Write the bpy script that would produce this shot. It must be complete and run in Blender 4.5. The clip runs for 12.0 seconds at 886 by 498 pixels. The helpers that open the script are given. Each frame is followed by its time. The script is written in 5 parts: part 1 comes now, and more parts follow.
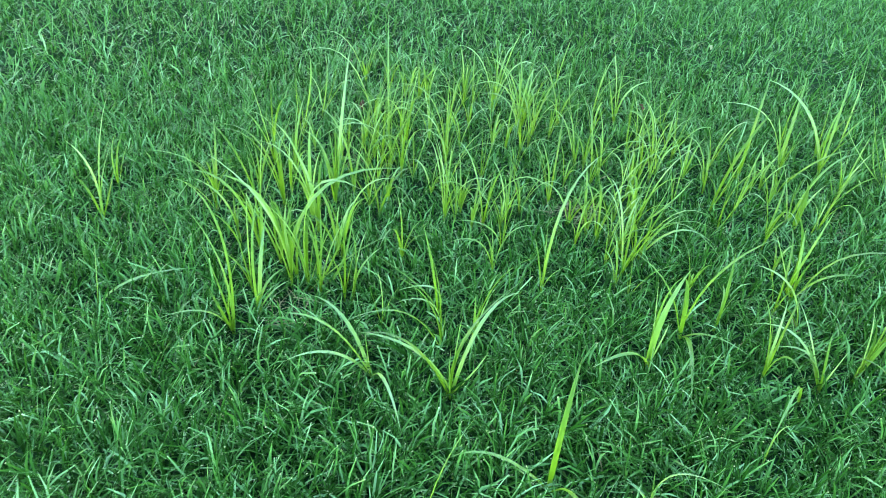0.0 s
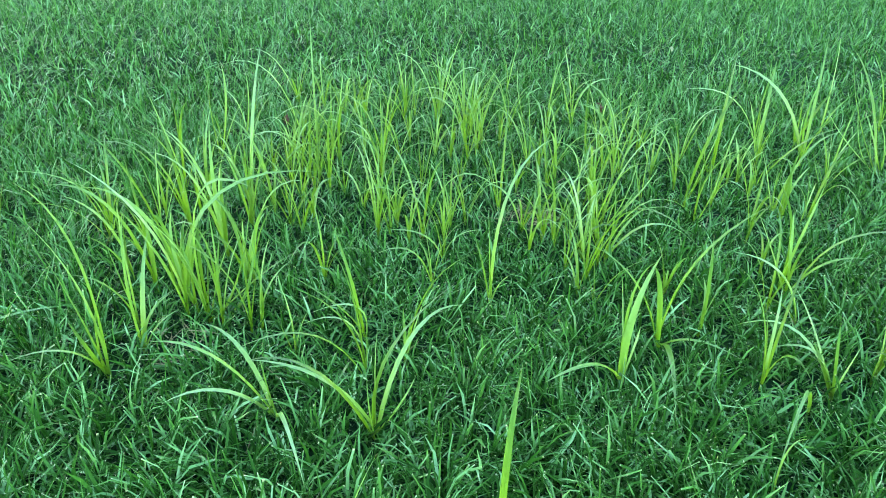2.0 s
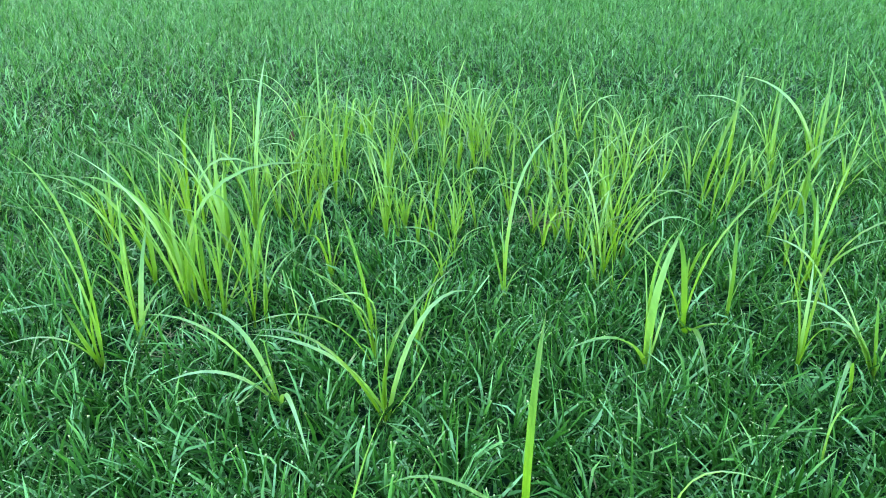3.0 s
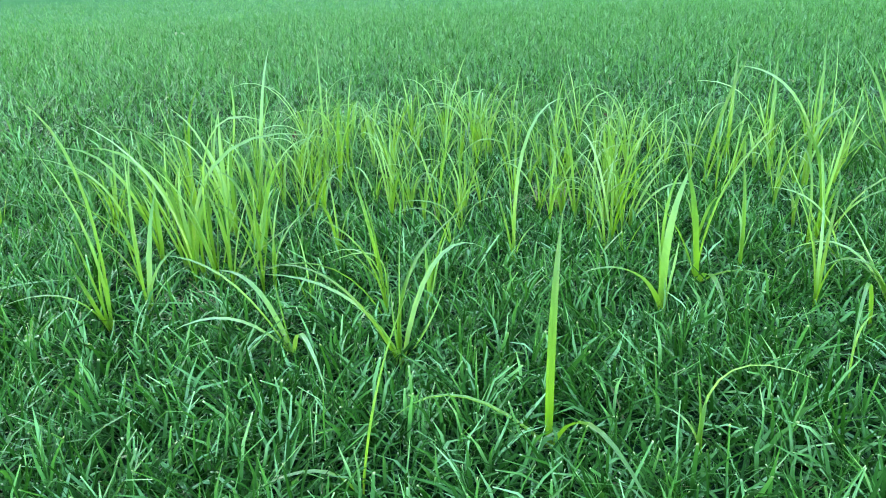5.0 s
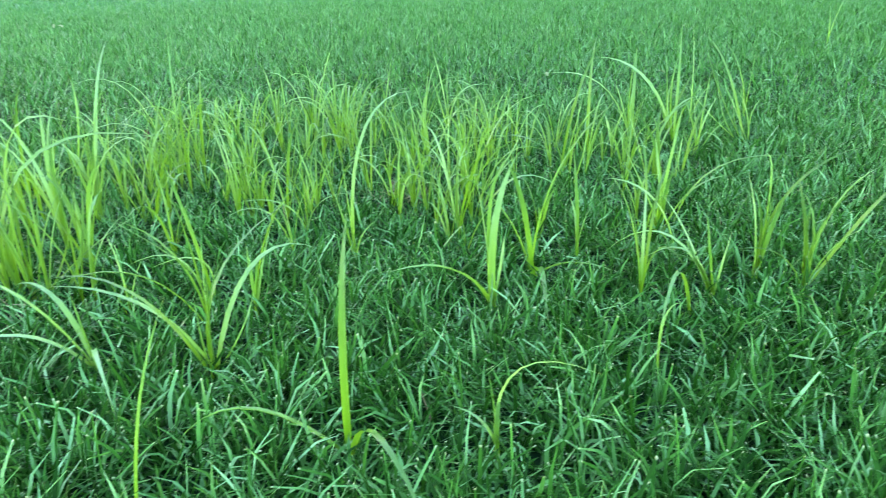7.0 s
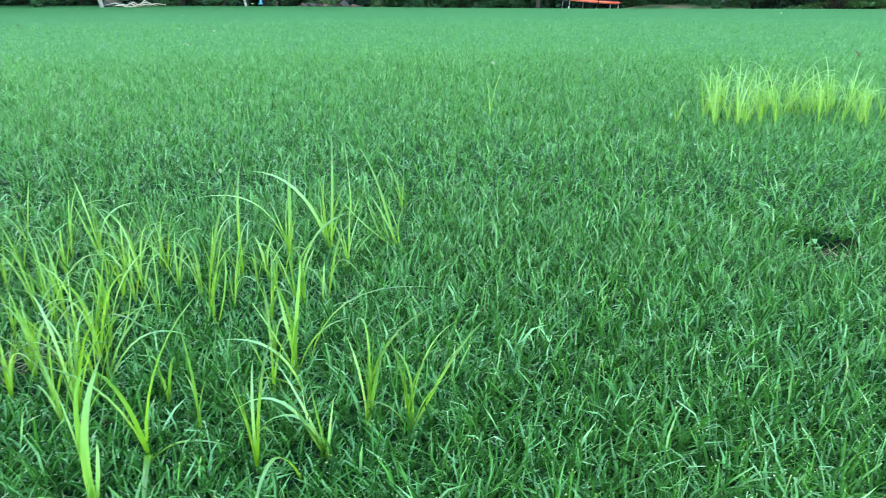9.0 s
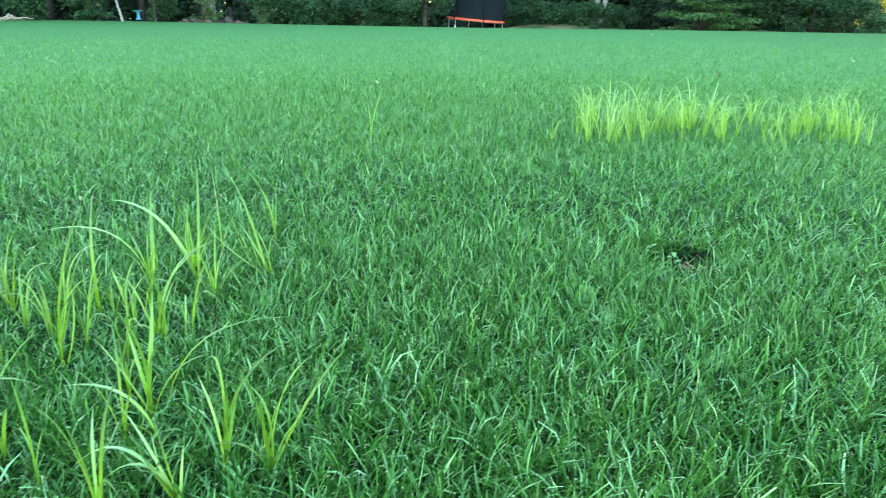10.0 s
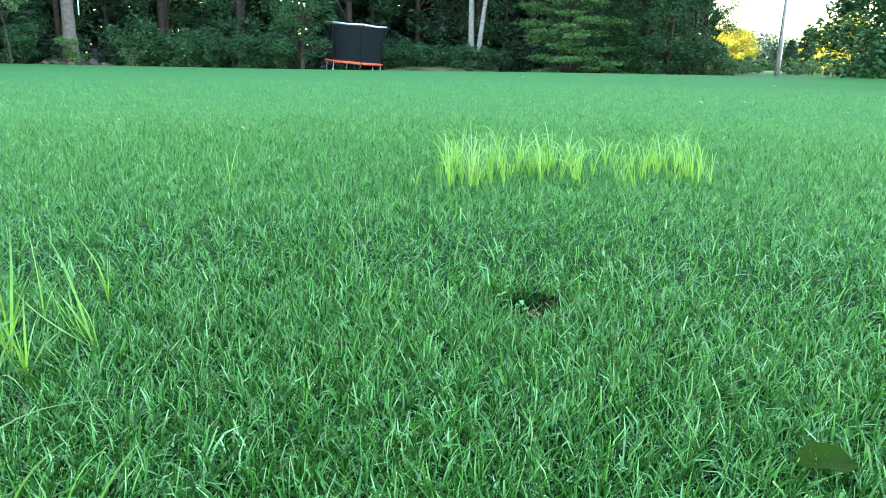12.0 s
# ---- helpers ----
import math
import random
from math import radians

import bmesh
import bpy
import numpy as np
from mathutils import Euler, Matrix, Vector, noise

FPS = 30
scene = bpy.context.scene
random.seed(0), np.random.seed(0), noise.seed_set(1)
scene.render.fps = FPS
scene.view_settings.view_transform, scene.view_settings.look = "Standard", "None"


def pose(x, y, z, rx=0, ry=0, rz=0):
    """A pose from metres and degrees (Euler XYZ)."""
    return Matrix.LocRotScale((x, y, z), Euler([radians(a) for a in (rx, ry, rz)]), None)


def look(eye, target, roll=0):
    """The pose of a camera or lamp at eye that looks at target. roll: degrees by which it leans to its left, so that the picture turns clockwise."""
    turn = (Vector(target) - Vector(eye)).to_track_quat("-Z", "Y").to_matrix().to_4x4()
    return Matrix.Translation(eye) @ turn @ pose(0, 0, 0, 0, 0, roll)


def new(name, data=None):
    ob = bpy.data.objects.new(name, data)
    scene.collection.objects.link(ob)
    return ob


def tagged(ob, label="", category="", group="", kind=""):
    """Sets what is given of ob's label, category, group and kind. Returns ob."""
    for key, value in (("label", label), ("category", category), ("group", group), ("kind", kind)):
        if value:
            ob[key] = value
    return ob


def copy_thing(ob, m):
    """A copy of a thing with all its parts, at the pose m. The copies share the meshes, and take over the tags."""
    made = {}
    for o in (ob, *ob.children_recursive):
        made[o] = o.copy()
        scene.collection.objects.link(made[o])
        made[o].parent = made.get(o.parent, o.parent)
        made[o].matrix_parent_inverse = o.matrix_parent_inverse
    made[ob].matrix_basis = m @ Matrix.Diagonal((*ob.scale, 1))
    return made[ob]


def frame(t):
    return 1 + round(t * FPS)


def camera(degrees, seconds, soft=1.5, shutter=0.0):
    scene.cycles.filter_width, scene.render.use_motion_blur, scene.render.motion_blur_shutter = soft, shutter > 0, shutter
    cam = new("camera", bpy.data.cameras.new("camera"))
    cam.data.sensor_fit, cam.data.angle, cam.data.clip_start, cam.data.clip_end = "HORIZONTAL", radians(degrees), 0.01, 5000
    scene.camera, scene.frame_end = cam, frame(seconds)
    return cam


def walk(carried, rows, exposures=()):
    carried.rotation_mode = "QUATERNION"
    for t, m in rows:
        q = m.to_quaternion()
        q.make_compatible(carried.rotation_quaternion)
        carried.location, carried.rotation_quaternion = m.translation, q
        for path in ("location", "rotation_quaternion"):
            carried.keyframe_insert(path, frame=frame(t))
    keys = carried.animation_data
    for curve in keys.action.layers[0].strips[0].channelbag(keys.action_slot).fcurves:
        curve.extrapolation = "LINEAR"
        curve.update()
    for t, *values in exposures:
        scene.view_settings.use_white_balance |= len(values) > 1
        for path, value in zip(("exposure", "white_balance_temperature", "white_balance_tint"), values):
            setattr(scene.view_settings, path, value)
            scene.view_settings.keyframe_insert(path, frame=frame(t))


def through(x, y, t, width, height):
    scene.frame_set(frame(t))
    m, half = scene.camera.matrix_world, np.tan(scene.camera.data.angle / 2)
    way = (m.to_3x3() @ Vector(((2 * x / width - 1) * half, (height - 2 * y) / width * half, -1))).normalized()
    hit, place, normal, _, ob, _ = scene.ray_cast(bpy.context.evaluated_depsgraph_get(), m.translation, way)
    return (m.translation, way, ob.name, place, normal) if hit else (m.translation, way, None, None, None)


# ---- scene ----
cam = camera(62.0, 12.0, soft=0.95, shutter=0.3)
PATH = [
    (0, (0.266, -0.074, 0.928), (-0.246, 1.487, -0.214), 4.3),
    (0.5, (0.265, -0.008, 0.945), (-0.206, 1.541, -0.23), 4.2),
    (1, (0.285, 0.061, 0.887), (-0.173, 1.59, -0.32), 3.3),
    (1.5, (0.311, 0.097, 0.799), (-0.164, 1.676, -0.332), 1.9),
    (2, (0.321, 0.107, 0.73), (-0.192, 1.755, -0.281), 0.8),
    (2.5, (0.321, 0.103, 0.671), (-0.224, 1.784, -0.265), 0.3),
    (3, (0.317, 0.089, 0.597), (-0.235, 1.813, -0.253), -0.4),
    (3.2, (0.315, 0.078, 0.569), (-0.234, 1.82, -0.248), -0.9),
    (4.8, (0.31, 0.034, 0.478), (-0.247, 1.813, -0.248), -1.9),
    (5, (0.314, 0.034, 0.465), (-0.248, 1.814, -0.253), -2.2),
    (5.5, (0.334, 0.043, 0.454), (-0.215, 1.83, -0.256), -2.5),
    (6, (0.361, 0.058, 0.451), (-0.147, 1.857, -0.258), -2.4),
    (6.5, (0.391, 0.076, 0.45), (-0.06, 1.886, -0.269), -2.1),
    (7, (0.431, 0.093, 0.459), (0.078, 1.916, -0.285), -1.7),
    (7.5, (0.49, 0.122, 0.519), (0.316, 1.962, -0.246), -0.7),
    (7.7, (0.525, 0.133, 0.552), (0.445, 1.983, -0.204), -0.6),
    (9.3, (0.64, 0.147, 0.641), (1.05, 1.994, -0.006), -0.0),
    (9.5, (0.652, 0.149, 0.641), (1.118, 1.984, -0.002), 0.2),
    (10, (0.686, 0.148, 0.653), (1.293, 1.951, 0.037), 0.6),
    (10.5, (0.734, 0.145, 0.675), (1.449, 1.923, 0.105), 0.4),
    (11, (0.783, 0.144, 0.685), (1.609, 1.889, 0.16), -0.1),
    (11.5, (0.803, 0.147, 0.687), (1.691, 1.865, 0.176), -0.0),
    (12, (0.805, 0.152, 0.684), (1.701, 1.866, 0.172), 0.8),
]
walk(cam, [(t, look(eye, target, roll)) for t, eye, target, roll in PATH],
     exposures=[(0, 4.2, 6600, 7.5), (3, 4.12, 6600, 7.5), (7.5, 4.11, 6600, 7.5), (9.3, 4.25, 6600, 7.5), (12, 4.31, 6600, 7.5)])

# ---- world, sun, exposure ----
SUN_AZ, SUN_EL = radians(-52), radians(9)          # azimuth from +y towards +x
world = bpy.data.worlds.new("evening_sky")
world.use_nodes = True
wn = world.node_tree.nodes
sky = wn.new("ShaderNodeTexSky")
sky.sky_type, sky.sun_disc = "NISHITA", False
sky.sun_elevation, sky.sun_rotation = SUN_EL, SUN_AZ
sky.air_density, sky.dust_density, sky.ozone_density = 1.0, 0.6, 1.0
wn["Background"].inputs["Strength"].default_value = 0.15
world.node_tree.links.new(sky.outputs[0], wn["Background"].inputs["Color"])
scene.world = world
sun = new("sun", bpy.data.lights.new("sun", "SUN"))
sun.data.energy, sun.data.angle, sun.data.color = 3.5, radians(0.5), (1.0, 0.83, 0.55)
SUN_DIR = Vector((math.sin(SUN_AZ) * math.cos(SUN_EL), math.cos(SUN_AZ) * math.cos(SUN_EL), math.sin(SUN_EL)))
sun.matrix_world = look(SUN_DIR * 60, (0, 0, 0))

rng = np.random.default_rng(7)


# ---- materials ----
def material(name, rough=0.6, spec=0.5):
    m = bpy.data.materials.new(name)
    m.use_nodes = True
    b = m.node_tree.nodes["Principled BSDF"]
    b.inputs["Roughness"].default_value = rough
    b.inputs["Specular IOR Level"].default_value = spec
    return m, m.node_tree, b


def ramp(tree, fac, stops):
    r = tree.nodes.new("ShaderNodeValToRGB")
    els = r.color_ramp.elements
    while len(els) < len(stops):
        els.new(0.5)
    for e, (p, c) in zip(els, stops):
        e.position, e.color = p, (*c, 1)
    tree.links.new(fac, r.inputs[0])
    return r.outputs[0]


def mix(tree, fac, a, b, mode="MIX"):
    n = tree.nodes.new("ShaderNodeMix")
    n.data_type, n.blend_type = "RGBA", mode
    for sock, v in ((n.inputs[0], fac), (n.inputs[6], a), (n.inputs[7], b)):
        if isinstance(v, (float, int)):
            sock.default_value = v
        elif isinstance(v, tuple):
            sock.default_value = (*v, 1)
        else:
            tree.links.new(v, sock)
    return n.outputs[2]


def tex_noise(tree, scale, detail=3.0, coord="Object", rough=0.6):
    co = tree.nodes.new("ShaderNodeTexCoord")
    n = tree.nodes.new("ShaderNodeTexNoise")
    n.inputs["Scale"].default_value, n.inputs["Detail"].default_value = scale, detail
    n.inputs["Roughness"].default_value = rough
    tree.links.new(co.outputs[coord], n.inputs["Vector"])
    return n.outputs["Fac"]


def bump(tree, b, height, strength, distance):
    n = tree.nodes.new("ShaderNodeBump")
    n.inputs["Strength"].default_value, n.inputs["Distance"].default_value = strength, distance
    tree.links.new(height, n.inputs["Height"])
    tree.links.new(n.outputs[0], b.inputs["Normal"])


def side_shade(tree, col):
    """Darkens the turf colour towards one side of the lawn, shade painted in."""
    geo = tree.nodes.new("ShaderNodeNewGeometry")
    along = tree.nodes.new("ShaderNodeVectorMath")
    along.operation = "DOT_PRODUCT"
    along.inputs[1].default_value = (0.883, -0.47, 0)
    tree.links.new(geo.outputs["Position"], along.inputs[0])
    wander = tree.nodes.new("ShaderNodeMath")
    wander.operation, wander.inputs[1].default_value = "MULTIPLY_ADD", 16.0
    tree.links.new(tex_noise(tree, 0.12, 4, "Object"), wander.inputs[0])
    tree.links.new(along.outputs["Value"], wander.inputs[2])
    span = tree.nodes.new("ShaderNodeMapRange")
    span.inputs["From Min"].default_value, span.inputs["From Max"].default_value = 11.0, 27.0
    tree.links.new(wander.outputs[0], span.inputs["Value"])
    return mix(tree, span.outputs[0], col, mix(tree, 1.0, col, (0.72, 0.74, 0.66), "MULTIPLY"))


def thin_leaf(name, stops, rough, spec, through, through_tint, veins=0.0, tip=None, base=None, patch=None, single=False, gloss=None, lawn=False):
    """A leaf surface: colour varied from blade to blade, a share of light passing through."""
    m, t, b = material(name, rough, spec)
    if single:
        chance = t.nodes.new("ShaderNodeObjectInfo").outputs["Random"]
    else:
        chance = t.nodes.new("ShaderNodeNewGeometry").outputs["Random Per Island"]
    col = ramp(t, chance, stops)
    col = mix(t, 0.35, col, ramp(t, tex_noise(t, 1.7, 4, "Object"), [(0.3, (0.75, 0.9, 0.7)), (0.7, (1.25, 1.1, 1.1))]), "MULTIPLY")
    if patch:
        scale, tint, amount = patch
        f = t.nodes.new("ShaderNodeMath")
        f.operation = "MULTIPLY"
        f.inputs[1].default_value = amount
        t.links.new(ramp(t, tex_noise(t, scale, 3, "Object"), [(0.52, (0, 0, 0)), (0.72, (1, 1, 1))]), f.inputs[0])
        col = mix(t, f.outputs[0], col, tint)
    if lawn:
        col = side_shade(t, col)
    if tip or base or veins:
        uv = t.nodes.new("ShaderNodeUVMap")
        sep = t.nodes.new("ShaderNodeSeparateXYZ")
        t.links.new(uv.outputs[0], sep.inputs[0])
        if base:
            col = mix(t, ramp(t, sep.outputs[1], [(0.0, (0.85,) * 3), (base[0], (0, 0, 0))]), col, base[1])
        if tip:
            col = mix(t, ramp(t, sep.outputs[1], [(tip[0], (0, 0, 0)), (1.0, (0.9,) * 3)]), col, tip[1])
        if veins:
            w = t.nodes.new("ShaderNodeMath")
            w.operation = "SINE"
            k = t.nodes.new("ShaderNodeMath")
            k.operation = "MULTIPLY"
            k.inputs[1].default_value = 44.0
            t.links.new(sep.outputs[0], k.inputs[0])
            t.links.new(k.outputs[0], w.inputs[0])
            bump(t, b, w.outputs[0], veins, 0.0006)
    if gloss:
        shine = t.nodes.new("ShaderNodeMapRange")
        shine.inputs["From Min"].default_value, shine.inputs["From Max"].default_value = 0.45, 0.8
        shine.inputs["To Min"].default_value, shine.inputs["To Max"].default_value = gloss
        t.links.new(chance, shine.inputs["Value"])
        t.links.new(shine.outputs[0], b.inputs["Specular IOR Level"])
    t.links.new(col, b.inputs["Base Color"])
    tr = t.nodes.new("ShaderNodeBsdfTranslucent")
    t.links.new(mix(t, 1.0, col, through_tint, "MULTIPLY"), tr.inputs["Color"])
    mx = t.nodes.new("ShaderNodeMixShader")
    mx.inputs[0].default_value = through
    t.links.new(b.outputs[0], mx.inputs[1])
    t.links.new(tr.outputs[0], mx.inputs[2])
    t.links.new(mx.outputs[0], t.nodes["Material Output"].inputs["Surface"])
    return m


# the palest stop paints sky gloss into the colour of a few blades
GRASS = thin_leaf("lawn_grass", [(0.0, (0.007, 0.034, 0.0045)), (0.4, (0.0235, 0.091, 0.0125)), (0.72, (0.055, 0.178, 0.032)), (0.93, (0.094, 0.262, 0.066)), (1.0, (0.22, 0.44, 0.19))],
                  0.3, 0.4, 0.18, (1.35, 1.4, 0.47), tip=(0.96, (0.42, 0.48, 0.28)), patch=(0.9, (0.07, 0.19, 0.03), 0.3), gloss=(0.04, 0.5))
# same grass painted paler, brightness and haze of distance in the colour
HAZED_GRASS = thin_leaf("hazed_lawn_grass", [(0.0, (0.045, 0.132, 0.031)), (0.4, (0.062, 0.178, 0.046)), (0.75, (0.084, 0.215, 0.062)), (1.0, (0.125, 0.285, 0.096))],
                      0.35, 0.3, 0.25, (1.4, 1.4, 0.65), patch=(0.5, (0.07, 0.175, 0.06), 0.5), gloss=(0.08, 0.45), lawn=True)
# pale blue-green colour above the yellow base is painted sky sheen
SEDGE = thin_leaf("sedge_blade", [(0.0, (0.06, 0.17, 0.032)), (0.35, (0.115, 0.28, 0.065)), (0.7, (0.195, 0.4, 0.14)), (1.0, (0.34, 0.57, 0.29))],
                  0.3, 0.9, 0.34, (1.3, 1.3, 0.42), veins=0.7, base=(0.68, (0.23, 0.42, 0.004)), tip=(0.96, (0.3, 0.34, 0.12)), single=True)
STRAW = thin_leaf("dry_grass", [(0.0, (0.16, 0.135, 0.065)), (1.0, (0.31, 0.28, 0.16))], 0.7, 0.3, 0.2, (1.2, 1.1, 0.8))
WOOD_LEAF = thin_leaf("woodland_leaf", [(0.0, (0.013, 0.042, 0.018)), (0.6, (0.024, 0.075, 0.03)), (1.0, (0.045, 0.11, 0.042))], 0.5, 0.2, 0.15, (1.4, 1.4, 0.5))
# woodland leaf darkened: the shade under the canopy is in this colour
SHADED_LEAF = thin_leaf("shaded_woods_leaf", [(0.0, (0.006, 0.02, 0.01)), (0.7, (0.012, 0.036, 0.018)), (1.0, (0.025, 0.065, 0.028))], 0.6, 0.2, 0.1, (1.4, 1.4, 0.5))
FRESH_LEAF = thin_leaf("fresh_green_leaf", [(0.0, (0.024, 0.07, 0.02)), (0.6, (0.04, 0.115, 0.03)), (1.0, (0.07, 0.17, 0.042))], 0.5, 0.4, 0.25, (1.4, 1.4, 0.5))
# distance haze painted into the leaf colour as a grey-blue tint
HAZE_TINT_LEAF = thin_leaf("haze_tint_treeline_leaf", [(0.0, (0.03, 0.052, 0.046)), (1.0, (0.055, 0.095, 0.08))], 0.7, 0.2, 0.1, (1.3, 1.3, 0.8))
PALE_LEAF = thin_leaf("pale_green_leaf", [(0.0, (0.04, 0.092, 0.03)), (0.6, (0.064, 0.132, 0.045)), (1.0, (0.115, 0.185, 0.075))], 0.5, 0.4, 0.25, (1.4, 1.4, 0.5))
FAR_LEAF = thin_leaf("sunlit_far_leaf", [(0.0, (0.13, 0.16, 0.03)), (1.0, (0.27, 0.27, 0.05))], 0.6, 0.3, 0.4, (1.5, 1.3, 0.4))

SOIL, t, b = material("lawn_soil_gap_shade", 0.9, 0.03)
# soil made near black: shade between the blades is in its colour
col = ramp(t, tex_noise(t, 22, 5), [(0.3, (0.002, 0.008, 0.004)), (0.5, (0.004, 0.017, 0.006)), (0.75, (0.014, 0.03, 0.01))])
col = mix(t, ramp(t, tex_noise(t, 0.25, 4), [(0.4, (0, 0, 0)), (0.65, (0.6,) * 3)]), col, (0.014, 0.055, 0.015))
# soil with painted gap shade shows between the blades of the near patch of lawn only; all round it the sheet is closed
# turf
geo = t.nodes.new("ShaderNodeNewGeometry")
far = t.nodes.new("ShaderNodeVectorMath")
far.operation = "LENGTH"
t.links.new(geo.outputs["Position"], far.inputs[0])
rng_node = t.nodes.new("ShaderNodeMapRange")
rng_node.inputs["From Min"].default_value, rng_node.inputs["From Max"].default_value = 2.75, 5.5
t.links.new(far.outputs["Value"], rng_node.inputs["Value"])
# turf likewise carries the pale, bluish look of distance in its colour
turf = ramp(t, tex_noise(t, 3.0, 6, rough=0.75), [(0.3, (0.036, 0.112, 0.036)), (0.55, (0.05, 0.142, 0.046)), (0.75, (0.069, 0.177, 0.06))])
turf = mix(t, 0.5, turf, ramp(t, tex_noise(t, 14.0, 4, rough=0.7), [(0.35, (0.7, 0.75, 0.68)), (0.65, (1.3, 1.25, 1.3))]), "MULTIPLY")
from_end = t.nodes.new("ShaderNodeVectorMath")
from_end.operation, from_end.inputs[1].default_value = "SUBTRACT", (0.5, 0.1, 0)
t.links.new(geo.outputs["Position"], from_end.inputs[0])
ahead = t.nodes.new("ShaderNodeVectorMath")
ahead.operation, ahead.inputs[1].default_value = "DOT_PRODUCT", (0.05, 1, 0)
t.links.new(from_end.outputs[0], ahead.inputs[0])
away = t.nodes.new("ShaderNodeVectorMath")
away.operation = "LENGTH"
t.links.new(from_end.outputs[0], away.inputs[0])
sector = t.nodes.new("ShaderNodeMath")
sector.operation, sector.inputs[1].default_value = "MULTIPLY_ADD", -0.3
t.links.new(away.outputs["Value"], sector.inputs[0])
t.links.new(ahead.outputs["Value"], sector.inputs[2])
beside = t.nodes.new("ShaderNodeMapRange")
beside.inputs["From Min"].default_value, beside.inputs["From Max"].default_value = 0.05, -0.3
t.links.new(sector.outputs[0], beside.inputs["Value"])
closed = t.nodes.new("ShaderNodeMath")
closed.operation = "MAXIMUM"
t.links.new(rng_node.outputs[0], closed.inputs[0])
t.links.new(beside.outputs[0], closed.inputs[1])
col = mix(t, closed.outputs[0], col, side_shade(t, turf))
t.links.new(col, b.inputs["Base Color"])
bump(t, b, tex_noise(t, 60, 4), 0.8, 0.01)
LITTER, t, b = material("woodland_litter", 0.95, 0.2)
t.links.new(ramp(t, tex_noise(t, 1.3, 6), [(0.35, (0.02, 0.03, 0.012)), (0.5, (0.07, 0.05, 0.03)), (0.7, (0.16, 0.11, 0.07))]), b.inputs["Base Color"])
bump(t, b, tex_noise(t, 12, 5), 1.0, 0.05)
BARK, t, b = material("tree_bark", 0.9, 0.15)
t.links.new(ramp(t, tex_noise(t, 9, 6), [(0.3, (0.018, 0.015, 0.013)), (0.7, (0.06, 0.05, 0.043))]), b.inputs["Base Color"])
bump(t, b, tex_noise(t, 25, 6), 1.0, 0.04)
PALE_BARK, t, b = material("pale_bark", 0.85, 0.25)
t.links.new(ramp(t, tex_noise(t, 7, 6), [(0.3, (0.13, 0.12, 0.11)), (0.6, (0.3, 0.285, 0.27))]), b.inputs["Base Color"])
bump(t, b, tex_noise(t, 25, 6), 0.8, 0.03)


def plain(name, rgb, rough=0.5, metal=0.0, vary=0.25, scale=14, spec=0.5):
    m, t, b = material(name, rough, spec)
    b.inputs["Metallic"].default_value = metal
    lo, hi = (tuple(min(1, c * k) for c in rgb) for k in (1 - vary, 1 + vary))
    t.links.new(ramp(t, tex_noise(t, scale, 5), [(0.3, lo), (0.7, hi)]), b.inputs["Base Color"])
    bump(t, b, tex_noise(t, scale * 4, 3), 0.2, 0.005)
    return m


# ---- mesh helpers ----
def mesh_object(name, verts, faces, mat, parent=None, uvs=None, smooth=False):
    me = bpy.data.meshes.new(name)
    me.from_pydata([tuple(v) for v in verts], [], faces)
    me.materials.append(mat)
    if uvs is not None:
        layer = me.uv_layers.new(name="UVMap")
        loops = np.empty(len(me.loops), dtype=np.int32)
        me.loops.foreach_get("vertex_index", loops)
        layer.data.foreach_set("uv", np.asarray(uvs, dtype=np.float32)[loops].ravel())
    if smooth:
        me.polygons.foreach_set("use_smooth", np.ones(len(me.polygons), dtype=bool))
    me.update()
    ob = new(name, me)
    if parent:
        ob.parent = parent
    return ob


def big_mesh(name, verts, quads, mat, uv=None):
    """One mesh from numpy arrays of corners and four-cornered faces."""
    me = bpy.data.meshes.new(name)
    n = len(quads)
    me.vertices.add(len(verts))
    me.vertices.foreach_set("co", np.ascontiguousarray(verts, dtype=np.float32).ravel())
    me.loops.add(4 * n)
    me.loops.foreach_set("vertex_index", np.ascontiguousarray(quads, dtype=np.int32).ravel())
    me.polygons.add(n)
    me.polygons.foreach_set("loop_start", np.arange(0, 4 * n, 4, dtype=np.int32))
    me.polygons.foreach_set("use_smooth", np.ones(n, dtype=bool))
    if uv is not None:
        layer = me.uv_layers.new(name="UVMap")
        layer.data.foreach_set("uv", np.ascontiguousarray(uv[quads.ravel()], dtype=np.float32).ravel())
    me.materials.append(mat)
    me.update(calc_edges=True)
    return new(name, me)


def part(name, bm, mat, parent, label="", smooth=False):
    me = bpy.data.meshes.new(name)
    bm.to_mesh(me)
    bm.free()
    me.materials.append(mat)
    if smooth:
        me.polygons.foreach_set("use_smooth", np.ones(len(me.polygons), dtype=bool))
    ob = new(name, me)
    if parent:
        ob.parent = parent
    return tagged(ob, label) if label else ob


def tube(bm, points, radii, sides=8):
    """A round limb through the points."""
    rings = []
    pts = [Vector(p) for p in points]
    for i, p in enumerate(pts):
        d = (pts[min(i + 1, len(pts) - 1)] - pts[max(i - 1, 0)]).normalized()
        a = d.orthogonal().normalized()
        b = d.cross(a)
        rings.append([bm.verts.new(p + radii[i] * (math.cos(2 * math.pi * k / sides) * a + math.sin(2 * math.pi * k / sides) * b)) for k in range(sides)])
    for r0, r1 in zip(rings, rings[1:]):
        for k in range(sides):
            bm.faces.new((r0[k], r0[(k + 1) % sides], r1[(k + 1) % sides], r1[k]))
    bm.faces.new(rings[-1])
    bm.faces.new(rings[0][::-1])
    return bm


